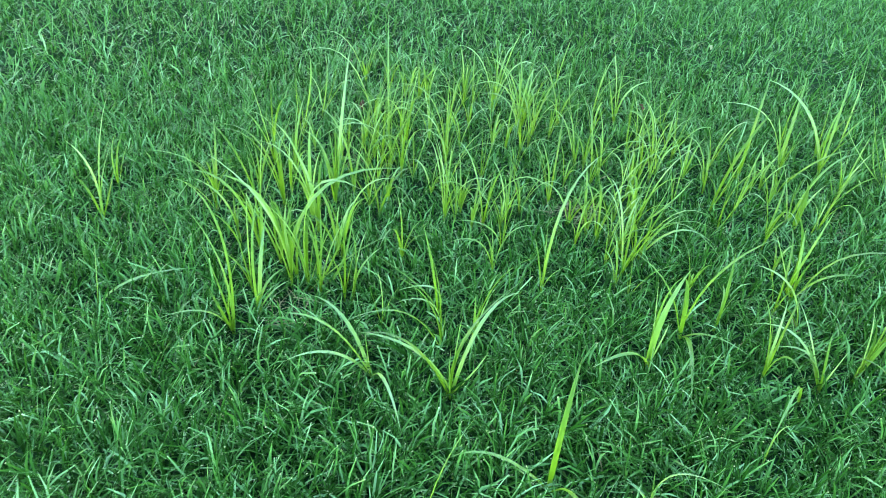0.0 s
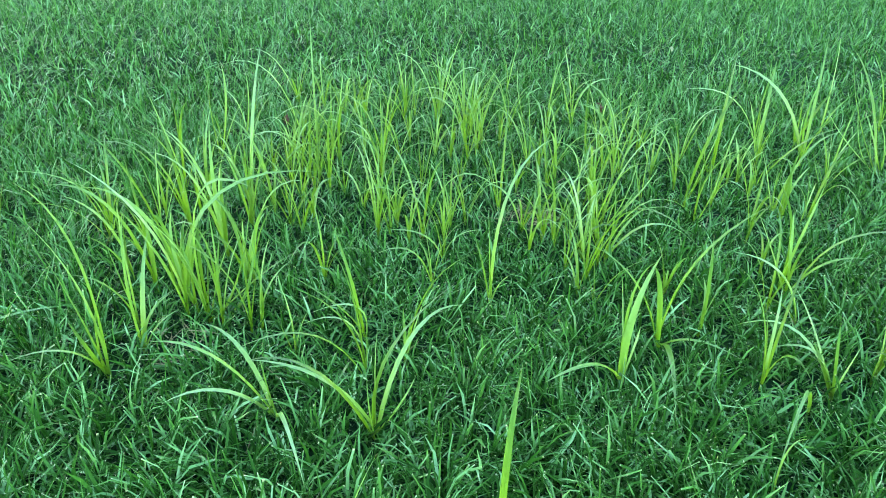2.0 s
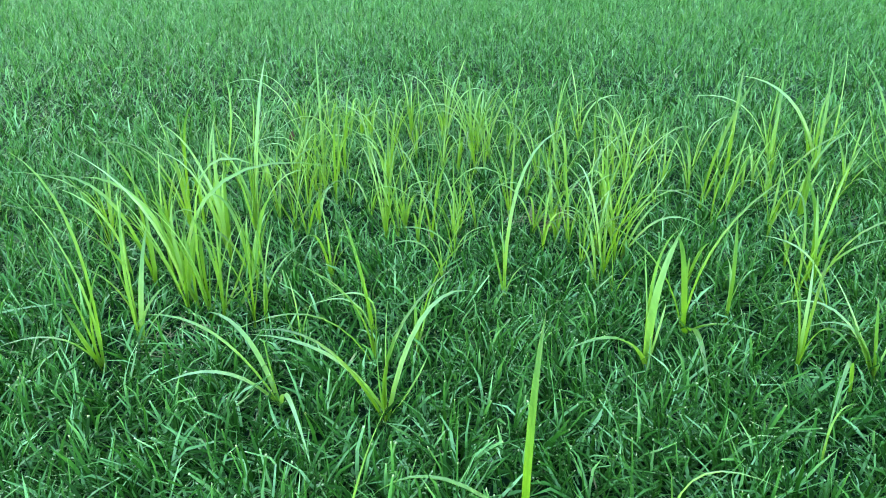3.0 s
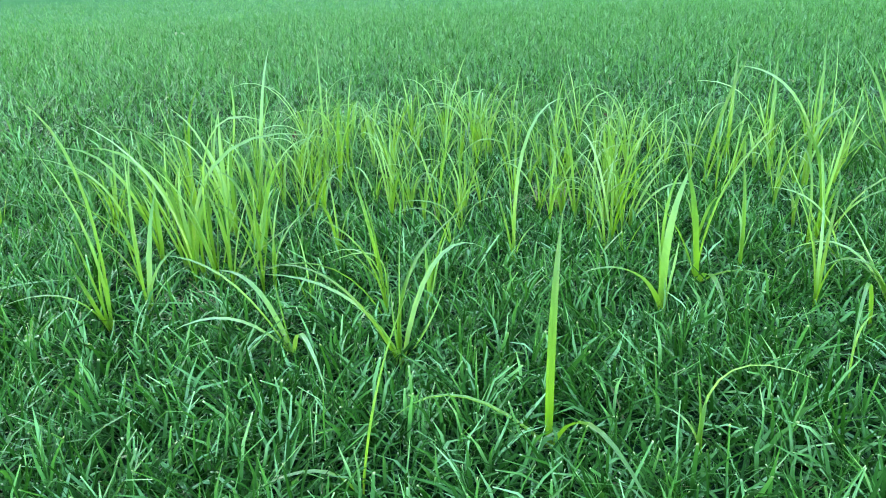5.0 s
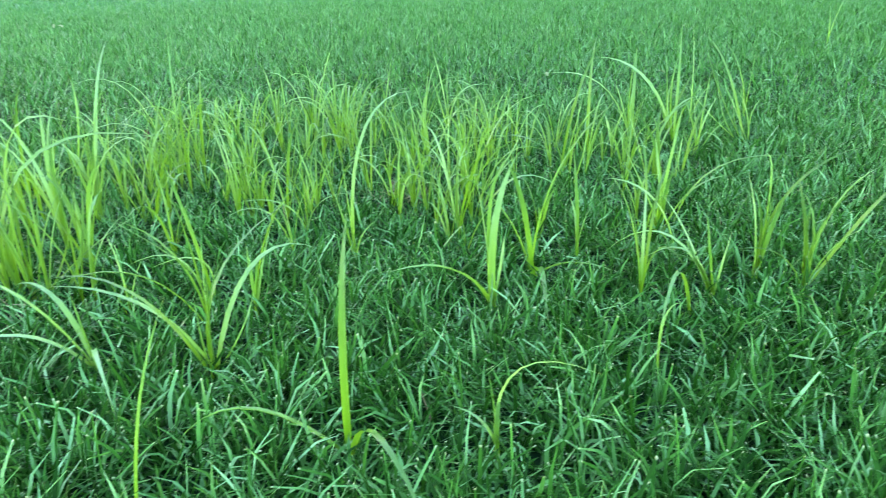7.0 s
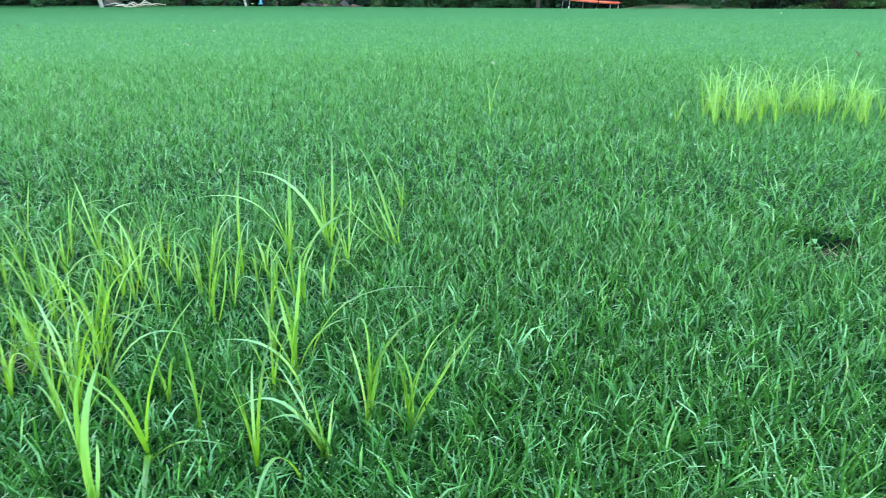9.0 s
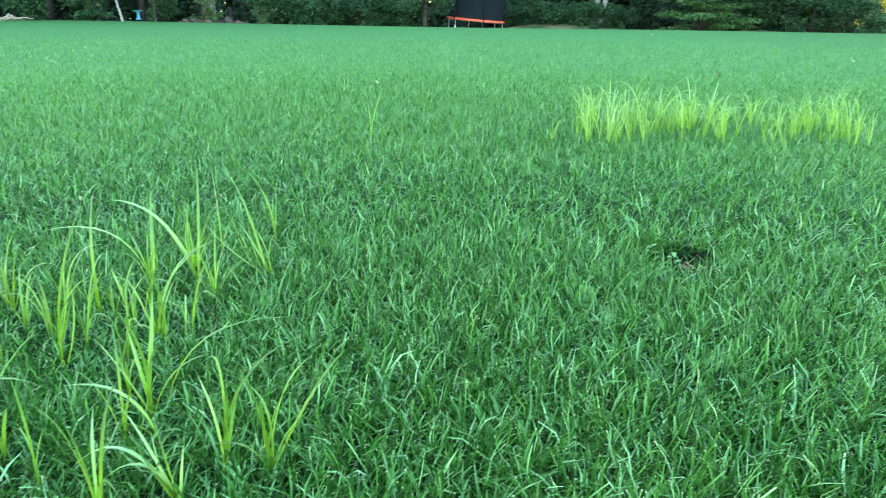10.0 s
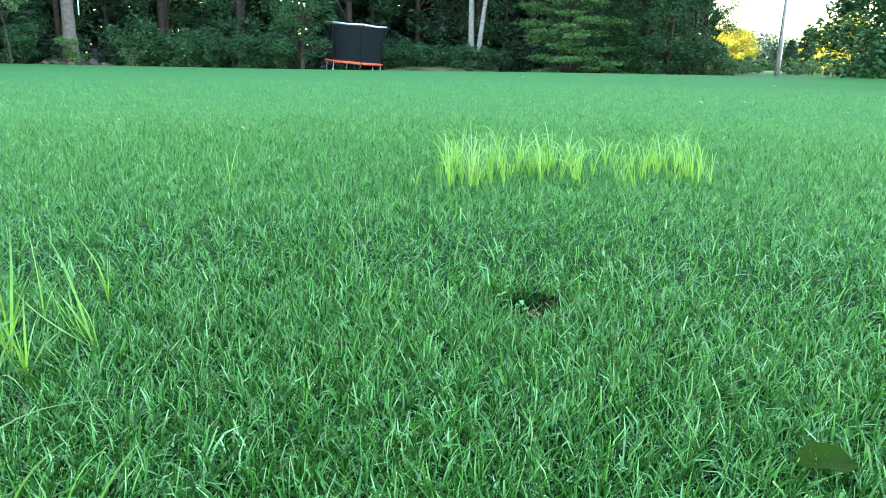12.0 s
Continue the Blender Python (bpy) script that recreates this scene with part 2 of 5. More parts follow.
# ---- ground ----
HOLE = (1.942, 1.79)
CENTRE = np.array([0.5, 0.1])
FWD = np.array([0.47, 0.883])        # from the lawn's near end towards the woods
SIDE = np.array([0.883, -0.47])


def edge_along(s):
    """How far along FWD the lawn reaches, s metres to the side."""
    return 34.0 - 0.12 * s + 0.9 * np.sin(s * 0.21)


def ground_z(x, y):
    p = np.stack([np.asarray(x, float) - CENTRE[0], np.asarray(y, float) - CENTRE[1]], -1)
    a, s = p @ FWD, p @ SIDE
    e = np.clip((a - edge_along(s) + 3.0) / 8.0, 0, 1)
    dip = -0.5 * e * e * (3 - 2 * e)
    far = np.clip(np.hypot(p[..., 0], p[..., 1]) - 60, 0, 400)
    pit = 0.11 * np.exp(-(((np.asarray(x, float) - HOLE[0]) ** 2 + 1.3 * (np.asarray(y, float) - HOLE[1]) ** 2) / 0.085 ** 2) ** 2)
    return dip - 0.012 * far - pit


def build_ground():
    radii = np.concatenate([[0.0], np.linspace(0.4, 1.8, 5), np.linspace(1.9, 2.6, 24), np.geomspace(3, 8, 7), np.linspace(9, 60, 52), np.geomspace(65, 3500, 22)])
    seg = 300
    ang = np.arange(seg) * 2 * math.pi / seg
    verts = [(CENTRE[0], CENTRE[1], 0.0)]
    for r in radii[1:]:
        xs, ys = CENTRE[0] + r * np.sin(ang), CENTRE[1] + r * np.cos(ang)
        verts += list(zip(xs, ys, ground_z(xs, ys)))
    faces = [(0, 1 + (k + 1) % seg, 1 + k) for k in range(seg)]
    for i in range(len(radii) - 2):
        o = 1 + i * seg
        faces += [(o + k, o + (k + 1) % seg, o + seg + (k + 1) % seg, o + seg + k) for k in range(seg)]
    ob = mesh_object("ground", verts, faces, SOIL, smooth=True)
    return tagged(ob, "lawn soil sheet under the grass, gap shade painted in", "ground", kind="structure")


build_ground()


# ---- lawn ----
WEEDS = []        # where weeds crowd out the grass


def blades(x, y, length, lean, curl, az, face, width, segs, cut, veer=0.0):
    """Corner points, faces and uv of many grass blades at once."""
    n = len(x)
    s = np.linspace(0, 1, segs + 1)
    th = lean[:, None] + curl[:, None] * s[None] ** 1.3
    ds = length[:, None] / segs
    course = az[:, None] + (veer * np.sin(az * 7 + x * 900))[:, None] * s[None]
    step = np.sin(th[:, :-1]) * ds
    dx = np.concatenate([np.zeros((n, 1)), np.cumsum(step * np.cos(course[:, :-1]), 1)], 1)
    dy = np.concatenate([np.zeros((n, 1)), np.cumsum(step * np.sin(course[:, :-1]), 1)], 1)
    up = np.concatenate([np.zeros((n, 1)), np.cumsum(np.cos(th[:, :-1]) * ds, 1)], 1)
    prof = np.interp(s, [0, 0.25, 0.7, 1.0], [0.75, 1.0, 0.85, 0.0])
    w = width[:, None] * np.maximum(prof[None], np.where(s[None] == 1, cut[:, None], 0.0)) * 0.5
    wx, wy = np.cos(face)[:, None] * w, np.sin(face)[:, None] * w
    wz = w * 0.35 * np.sin(face * 3 + az)[:, None]
    px, py = x[:, None] + dx, y[:, None] + dy
    pz = ground_z(x, y)[:, None] + up - 0.004
    v = np.empty((n, segs + 1, 2, 3), dtype=np.float32)
    for k, sg in ((0, -1), (1, 1)):
        v[:, :, k, 0], v[:, :, k, 1], v[:, :, k, 2] = px + sg * wx, py + sg * wy, pz + sg * wz
    base = (np.arange(n) * (segs + 1) * 2)[:, None] + (np.arange(segs) * 2)[None]
    q = np.stack([base, base + 1, base + 3, base + 2], -1).reshape(-1, 4)
    uv = np.empty((n, segs + 1, 2, 2), dtype=np.float32)
    uv[..., 0, 0], uv[..., 1, 0] = 0, 1
    uv[..., 1] = s[None, :, None]
    return v.reshape(-1, 3), q, uv.reshape(-1, 2)


BARE = [(HOLE[0] + 0.014, HOLE[1] + 0.02, 0.104), (HOLE[0] - 0.045, HOLE[1] - 0.085, 0.045), (0.09, 1.44, 0.05), (-0.335, 0.86, 0.05)]


def lawn_zone(name, r0, r1, a0, a1, density, size, width, segs, clump, flat=0.55, fade_in=0.0, fade_out=0.0, mat=GRASS):
    area = math.radians(a1 - a0) / 2 * (r1 ** 2 - r0 ** 2)
    n = int(area * density)
    r = np.sqrt(rng.uniform(r0 ** 2, r1 ** 2, n))
    a = np.radians(rng.uniform(a0, a1, n))
    x, y = CENTRE[0] + r * np.sin(a), CENTRE[1] + r * np.cos(a)
    # tufts: draw blades together
    cx, cy = np.round(x / clump), np.round(y / clump)
    h = np.modf(np.abs(np.sin(cx * 12.9898 + cy * 78.233) * 43758.5453))[0]
    g = np.modf(np.abs(np.sin(cx * 39.425 + cy * 11.135) * 24634.6345))[0]
    x = x + ((cx + g - 0.5) * clump - x) * 0.45 * h
    y = y + ((cy + h - 0.5) * clump - y) * 0.45 * h
    keep = ((x - CENTRE[0]) * FWD[0] + (y - CENTRE[1]) * FWD[1]) < edge_along((x - CENTRE[0]) * SIDE[0] + (y - CENTRE[1]) * SIDE[1]) + rng.normal(0, 0.15, n)
    deg = np.degrees(a)
    keep &= rng.random(n) < np.minimum(deg - a0, a1 - deg) / 9.0 + 0.05
    if fade_in:
        keep &= rng.random(n) < (r - r0) / fade_in
    if fade_out:
        keep &= rng.random(n) < (r1 - r) / fade_out
    for bx, by, br in BARE:
        keep &= np.hypot((x - bx), (y - by) * 1.1) > br * rng.uniform(0.7, 1.15, n)
    x, y, h, g = x[keep], y[keep], h[keep], g[keep]
    n = len(x)
    near_weed = np.zeros(n, dtype=bool)
    if r0 < 1.5:
        for wx, wy in WEEDS:
            near_weed |= (x - wx) ** 2 + (y - wy) ** 2 < 0.06 ** 2
    near_weed |= (x - HOLE[0] + 0.075) ** 2 + (y - HOLE[1] + 0.14) ** 2 < 0.08 ** 2
    length = np.where(near_weed, np.where(rng.random(n) < 0.55, 0.4, 0.8), 1.0) * size * rng.uniform(0.55, 1.2, n) * (0.85 + 0.3 * h)
    az = np.where(rng.random(n) < 0.45, g * 6.283 + rng.normal(0, 0.5, n), rng.uniform(0, 6.283, n))
    lean = np.abs(rng.normal(flat, 0.42, n)).clip(0, 1.25)
    curl = np.abs(rng.normal(0.9, 0.75, n))
    face = az + math.pi / 2 + rng.normal(0, 0.6, n)
    wd = width * rng.uniform(0.4, 1.2, n)
    cut = np.where(rng.random(n) < 0.35, rng.uniform(0.3, 0.6, n), 0.0)
    v, q, uv = blades(x, y, length, lean, curl, az, face, wd, segs, cut, 1.1)
    ob = big_mesh(name, v, q, mat, uv)
    return tagged(ob, "dense mown green lawn grass covering the ground", "grass", kind="stuff")


# ---- sedge plants ----
def sedge(x, y, *leaves, width=0.0075, patch="the near patch"):
    """A nutsedge at (x, y). Each leaf: azimuth, reach and height of its tip, and reach and height of its bend."""
    peak = max(leaf[2] for leaf in leaves)
    build = "tall" if peak > 0.22 else "short young" if peak < 0.15 else "mid-sized"
    form = "few" if len(leaves) < 4 else "many"
    plant = tagged(new("nutsedge"), f"{build} yellow-green nutsedge with {form} arching blades in {patch}", "weed", "nutsedge plants in " + patch)
    WEEDS.append((x, y))
    plant.location = (x, y, float(ground_z(x, y)))
    for az, reach, tip, bend_r, bend_h in leaves:
        sedge_blade(plant, az, reach, tip, bend_r, bend_h, width * rng.uniform(0.65, 1.05))
    return plant


def arch(h, most=1.5):
    """A leaf that rises to about h and bows over, by chance more or less."""
    r = h * rng.uniform(0.1 * most, most)
    bow = min(1.0, r / h)
    return rng.uniform(0, 360), r, h * (1 - 0.55 * bow ** 2 * rng.uniform(0.4, 1.2)), r * rng.uniform(0.1, 0.4), h * (0.6 + 0.6 * bow)


def sedge_blade(plant, az, reach, tip, bend_r, bend_h, width, segs=9):
    a = radians(az)
    out, across = Vector((math.sin(a), math.cos(a), 0)), Vector((math.cos(a), -math.sin(a), 0))
    bow = min(1.0, 1.5 * reach / (reach + max(tip, 0.02)))         # arching blades turn their upper side to the sky
    roll, twist = rng.choice([-1, 1]) * rng.uniform(0.15, 0.8) * (1 - 0.7 * bow), rng.normal(0, 0.5) * (1 - 0.5 * bow)
    sway = rng.normal(0, 0.03) * max(reach, 0.05)
    verts, uvs = [], []
    for i in range(segs + 1):
        s = i / segs
        r = 2 * s * (1 - s) * bend_r + s * s * reach
        z = 2 * s * (1 - s) * bend_h + s * s * tip
        p = out * r + Vector((0, 0, z)) + across * sway * math.sin(3 * s)
        dr, dz = 2 * (1 - 2 * s) * bend_r + 2 * s * reach, 2 * (1 - 2 * s) * bend_h + 2 * s * tip
        d = (out * dr + Vector((0, 0, dz))).normalized()
        w = width * 0.5 * float(np.interp(s, [0, 0.12, 0.45, 0.75, 1], [0.7, 1.0, 0.95, 0.62, 0.03]))
        turn = Matrix.Rotation(roll + twist * s, 3, d)
        side = turn @ across
        keel = side.cross(d).normalized()
        verts += [p - side * w + keel * w * 0.5, p, p + side * w + keel * w * 0.5]
        uvs += [(0, s), (0.5, s), (1, s)]
    faces = []
    for i in range(segs):
        o = 3 * i
        faces += [(o, o + 1, o + 4, o + 3), (o + 1, o + 2, o + 5, o + 4)]
    return mesh_object("blade", verts, faces, SEDGE, plant, uvs, smooth=True)


sedge(-0.403, 0.769, (-137, 0.051, 0.289, -0.011, 0.176), (-137, 0.046, 0.334, -0.022, 0.270), (-137, 0.040, 0.241, 0.010, 0.110), (-137, 0.031, 0.115, 0.021, 0.071), (43, 0.037, 0.179, -0.010, 0.128), (-137, 0.124, 0.078, 0.025, 0.110), width=0.0095)
sedge(-0.391, 0.838, (-17, 0.099, 0.168, 0.040, 0.117), (47, 0.055, 0.099, 0.006, 0.079), (47, 0.062, 0.067, 0.018, 0.055), (47, 0.015, 0.254, -0.010, 0.166), width=0.0080)
sedge(-0.440, 0.891, (47, 0.008, 0.236, 0.001, 0.153), (-133, 0.022, 0.175, 0.015, 0.106), (-133, 0.092, 0.127, 0.018, 0.109), width=0.0085)
sedge(-0.376, 0.935, (-90, 0.177, 0.267, 0.009, 0.208), (-129, 0.071, 0.221, 0.025, 0.151), (51, 0.002, 0.224, 0.007, 0.157), (33, 0.281, 0.191, -0.003, 0.306), width=0.0090)
sedge(-0.341, 0.940, (-128, 0.081, 0.224, 0.006, 0.155), (-128, 0.024, 0.167, 0.015, 0.101), (52, 0.023, 0.173, 0.009, 0.105), (96, 0.124, 0.274, -0.031, 0.316), (52, 0.176, 0.112, 0.114, 0.094), width=0.0085)
sedge(-0.315, 0.940, (53, 0.005, 0.219, 0.009, 0.153), (53, 0.017, 0.173, 0.001, 0.113), (-127, 0.031, 0.198, -0.001, 0.130), (53, 0.054, 0.177, 0.014, 0.111), width=0.0080)
sedge(-0.263, 0.938, (-124, 0.096, 0.193, 0.002, 0.140), (-124, 0.004, 0.218, -0.005, 0.153), (56, 0.035, 0.169, 0.017, 0.104), width=0.0085)
sedge(-0.248, 0.946, (57, 0.030, 0.173, 0.007, 0.123), (-123, 0.004, 0.191, -0.014, 0.114), (57, 0.059, 0.128, 0.005, 0.092), width=0.0070)
sedge(-0.165, 0.903, (-121, 0.010, 0.132, -0.002, 0.086), (59, 0.030, 0.091, 0.009, 0.058), (-121, 0.025, 0.099, 0.017, 0.066), width=0.0055)
sedge(0.017, 0.790, (67, 0.007, 0.179, 0.001, 0.125), (29, 0.148, 0.183, -0.024, 0.153), (12, 0.246, 0.068, 0.071, 0.179), (-110, 0.160, 0.133, 0.047, 0.125), (67, 0.055, 0.101, 0.042, 0.052), (67, 0.028, 0.151, -0.005, 0.100), width=0.0085)
sedge(-0.042, 0.891, (-135, 0.038, 0.238, 0.004, 0.168), (-114, 0.009, 0.113, 0.003, 0.074), (-114, 0.093, 0.103, -0.007, 0.153), (-114, 0.095, 0.170, 0.005, 0.136), (-133, 0.194, 0.108, 0.056, 0.144), (66, 0.005, 0.103, 0.008, 0.062), width=0.0075)
sedge(0.005, 0.936, (-110, 0.002, 0.112, -0.000, 0.067), (70, 0.033, 0.132, 0.017, 0.089), (70, 0.115, 0.206, 0.016, 0.177), (70, 0.011, 0.096, 0.006, 0.058), width=0.0065)
sedge(0.324, 1.001, (35, 0.046, 0.212, -0.016, 0.141), (90, 0.014, 0.111, 0.014, 0.078), (-156, 0.218, 0.141, 0.076, 0.117), (-90, 0.023, 0.194, 0.012, 0.117), (90, 0.020, 0.219, -0.017, 0.187), width=0.0115)
sedge(0.369, 1.105, (-164, 0.102, 0.209, 0.033, 0.151), (87, 0.108, 0.270, 0.002, 0.174), (-87, 0.153, 0.174, 0.031, 0.151), (171, 0.205, 0.042, 0.053, 0.084), (106, 0.127, 0.036, 0.037, 0.053), width=0.0125)
sedge(0.585, 1.019, (-161, 0.185, 0.030, 0.087, 0.178), width=0.0080)
sedge(0.220, 0.668, (5, 0.038, 0.241, 0.001, 0.171), width=0.0100)
sedge(0.066, 0.544, (68, 0.055, 0.216, 0.015, 0.133), width=0.0095)
sedge(0.258, 1.186, (-93, 0.015, 0.134, 0.007, 0.088), (87, 0.082, 0.115, 0.021, 0.092), (-93, 0.034, 0.103, 0.011, 0.070), width=0.0050)
sedge(0.179, 1.472, (-96, 0.097, 0.150, -0.001, 0.134), (-96, 0.055, 0.181, -0.014, 0.198), (84, 0.004, 0.173, 0.001, 0.121), (-96, 0.078, 0.007, 0.034, 0.075), width=0.0055)
sedge(-0.367, 1.824, (-112, 0.008, 0.211, -0.014, 0.127), (-112, 0.137, 0.171, -0.014, 0.197), (68, 0.056, 0.210, 0.019, 0.130), (-112, 0.103, 0.149, 0.024, 0.109), width=0.0060)
sedge(-0.029, 1.233, (-107, 0.003, 0.236, -0.001, 0.153), (-107, 0.047, 0.155, 0.011, 0.113), (73, 0.040, 0.206, 0.007, 0.126), (-107, 0.113, 0.076, 0.009, 0.095), (73, 0.077, 0.081, 0.004, 0.084), width=0.0060)
sedge(-0.165, 1.500, (-109, 0.011, 0.207, 0.005, 0.134), (71, 0.037, 0.182, 0.023, 0.121), (-109, 0.083, 0.098, 0.009, 0.096), (71, 0.014, 0.194, 0.008, 0.117), width=0.0055)
sedge(-0.092, 1.558, (74, 0.023, 0.173, -0.001, 0.113), (-106, 0.037, 0.148, 0.008, 0.099), (74, 0.127, 0.086, 0.014, 0.192), (-106, 0.062, 0.110, 0.003, 0.082), width=0.0050)
sedge(-0.165, 1.310, (-112, 0.052, 0.187, 0.024, 0.116), (-112, 0.037, 0.170, -0.002, 0.104), (-112, 0.011, 0.158, -0.002, 0.103), (-112, 0.120, 0.167, 0.024, 0.134), (68, 0.042, 0.200, 0.021, 0.143), width=0.0060)
sedge(-0.223, 1.415, (-112, 0.060, 0.208, 0.027, 0.130), (-112, 0.028, 0.167, 0.004, 0.110), (-112, 0.054, 0.109, 0.012, 0.079), width=0.0055)
sedge(-0.368, 1.278, (-120, 0.044, 0.175, 0.009, 0.108), (-120, 0.019, 0.162, 0.005, 0.106), (60, 0.033, 0.146, 0.005, 0.097), (-120, 0.078, 0.144, 0.032, 0.098), (60, 0.061, 0.098, 0.025, 0.069), width=0.0075)
sedge(-0.448, 1.254, (57, 0.012, 0.214, 0.013, 0.140), (-123, 0.034, 0.175, 0.012, 0.116), (57, 0.050, 0.189, 0.029, 0.127), (57, 0.026, 0.158, 0.014, 0.104), width=0.0085)
sedge(-0.676, 1.365, (131, 0.204, 0.271, 0.041, 0.220), (138, 0.042, 0.293, -0.022, 0.192), (-128, 0.048, 0.243, 0.024, 0.149), (52, 0.055, 0.161, 0.044, 0.110), (-128, 0.075, 0.162, 0.022, 0.125), width=0.0065)
sedge(-0.694, 1.538, (55, 0.001, 0.252, -0.019, 0.151), (55, 0.027, 0.235, 0.042, 0.166), (-125, 0.043, 0.175, -0.014, 0.126), (55, 0.083, 0.165, 0.036, 0.111), width=0.0065)
sedge(-0.705, 1.673, (57, 0.013, 0.193, 0.029, 0.136), (57, 0.048, 0.205, 0.051, 0.116), (-123, 0.048, 0.141, -0.002, 0.112), (57, 0.135, 0.164, 0.059, 0.117), width=0.0065)
sedge(-0.586, 1.155, (-130, 0.032, 0.214, -0.003, 0.141), (-130, 0.096, 0.243, 0.036, 0.182), (50, 0.018, 0.198, 0.010, 0.129), (50, 0.062, 0.159, 0.029, 0.103), width=0.0065)
sedge(-0.668, 1.104, (-134, 0.089, 0.206, 0.007, 0.134), (-134, 0.141, 0.183, -0.014, 0.162), (-134, 0.006, 0.145, -0.000, 0.087), (46, 0.048, 0.147, 0.027, 0.085), (-134, 0.152, 0.115, 0.044, 0.124), width=0.0065)
sedge(-0.329, 1.451, (-115, 0.009, 0.171, -0.001, 0.111), (-115, 0.052, 0.137, 0.024, 0.102), (65, 0.043, 0.157, 0.026, 0.106), (-115, 0.086, 0.076, 0.020, 0.080), width=0.0050)
sedge(-0.013, 1.928, (-100, 0.012, 0.124, -0.001, 0.081), (-100, 0.076, 0.108, 0.031, 0.086), (80, 0.067, 0.112, 0.015, 0.085), (-100, 0.037, 0.209, 0.051, 0.128), width=0.0050)
sedge(-0.138, 2.181, (-102, 0.029, 0.168, -0.013, 0.119), (78, 0.031, 0.185, 0.018, 0.131), (-102, 0.060, 0.103, 0.016, 0.077), width=0.0060)
sedge(0.224, 0.660, (140, 0.175, 0.030, 0.062, 0.135), (-100, 0.172, 0.020, 0.105, 0.110), width=0.0105)
sedge(0.066, 0.540, (-121, 0.098, 0.036, 0.020, 0.063), width=0.0075)
sedge(0.366, 0.678, (-90, 0.010, 0.105, 0.004, 0.064), (90, 0.094, 0.105, -0.015, 0.148), (-90, 0.045, 0.060, 0.004, 0.056), (90, 0.001, 0.077, -0.000, 0.054), width=0.0070)
sedge(0.222, 2.049, (-93, 0.022, 0.169, 0.032, 0.111), (-93, 0.078, 0.152, 0.060, 0.085), (87, 0.043, 0.158, 0.004, 0.106), width=0.0055)
sedge(-0.448, 1.261, (-16, 0.210, 0.316, 0.029, 0.247), (57, 0.003, 0.246, 0.004, 0.184), (57, 0.054, 0.263, 0.004, 0.188), (-123, 0.018, 0.215, -0.016, 0.194), width=0.0085)
sedge(-0.446, 1.564, (-26, 0.200, 0.315, 0.112, 0.187), (-117, 0.020, 0.234, -0.018, 0.153), (63, 0.097, 0.216, -0.013, 0.154), (63, 0.035, 0.232, -0.003, 0.141), width=0.0065)
sedge(-0.456, 1.496, (61, 0.030, 0.209, -0.008, 0.127), (-119, 0.025, 0.200, -0.006, 0.131), (61, 0.097, 0.216, -0.016, 0.201), (-119, 0.064, 0.165, 0.007, 0.106), (61, 0.009, 0.247, 0.022, 0.161), width=0.0075)
sedge(0.448, 1.826, (6, 0.111, 0.268, -0.028, 0.232), (-86, 0.018, 0.155, 0.037, 0.031), (94, 0.007, 0.105, -0.008, 0.063), (-86, 0.056, 0.118, 0.044, 0.065), width=0.0105)
sedge(0.416, 1.549, (94, 0.078, 0.192, -0.012, 0.166), (94, 0.065, 0.172, -0.014, 0.156), (-86, 0.003, 0.148, 0.008, 0.096), (94, 0.029, 0.174, 0.039, 0.106), width=0.0085)
sedge(0.554, 1.970, (5, 0.117, 0.224, 0.076, 0.152), (-119, 0.227, 0.193, 0.032, 0.194), (97, 0.005, 0.155, -0.010, 0.101), (-83, 0.043, 0.150, 0.021, 0.094), width=0.0095)
sedge(0.507, 1.805, (96, 0.028, 0.131, -0.004, 0.080), (-84, 0.003, 0.128, 0.010, 0.089), (-84, 0.024, 0.112, 0.008, 0.069), (96, 0.049, 0.095, 0.013, 0.064), width=0.0085)
sedge(0.658, 1.965, (6, 0.201, 0.274, 0.148, 0.187), (-57, 0.231, 0.199, 0.053, 0.214), (-80, 0.001, 0.222, 0.031, 0.144), (-80, 0.015, 0.161, 0.032, 0.097), (-80, 0.077, 0.168, 0.031, 0.101), (100, 0.082, 0.172, 0.009, 0.114), width=0.0100)
sedge(0.827, 1.968, (-75, 0.111, 0.244, 0.089, 0.148), (-19, 0.240, 0.238, 0.091, 0.203), (-75, 0.151, 0.154, 0.116, 0.086), (-75, 0.082, 0.190, 0.066, 0.031), (-75, 0.040, 0.156, 0.039, 0.048), width=0.0080)
sedge(0.696, 1.822, (-78, 0.048, 0.157, 0.014, 0.107), (102, 0.013, 0.202, 0.005, 0.132), (-78, 0.050, 0.093, 0.024, 0.064), (-78, 0.019, 0.149, 0.010, 0.090), (102, 0.084, 0.114, 0.027, 0.092), width=0.0070)
sedge(0.573, 1.653, (-81, 0.010, 0.117, 0.011, 0.076), (37, 0.225, 0.144, 0.045, 0.187), (99, 0.006, 0.154, -0.012, 0.100), (-81, 0.050, 0.147, 0.028, 0.101), (-81, 0.099, -0.023, 0.032, 0.071), (-81, 0.000, -0.044, 0.003, 0.030), width=0.0085)
sedge(0.184, 1.581, (85, 0.001, 0.194, 0.027, 0.116), (85, 0.029, 0.190, 0.046, 0.096), (-95, 0.029, 0.139, -0.011, 0.113), (-95, 0.008, 0.164, -0.012, 0.107), (85, 0.044, 0.214, 0.027, 0.142), width=0.0060)
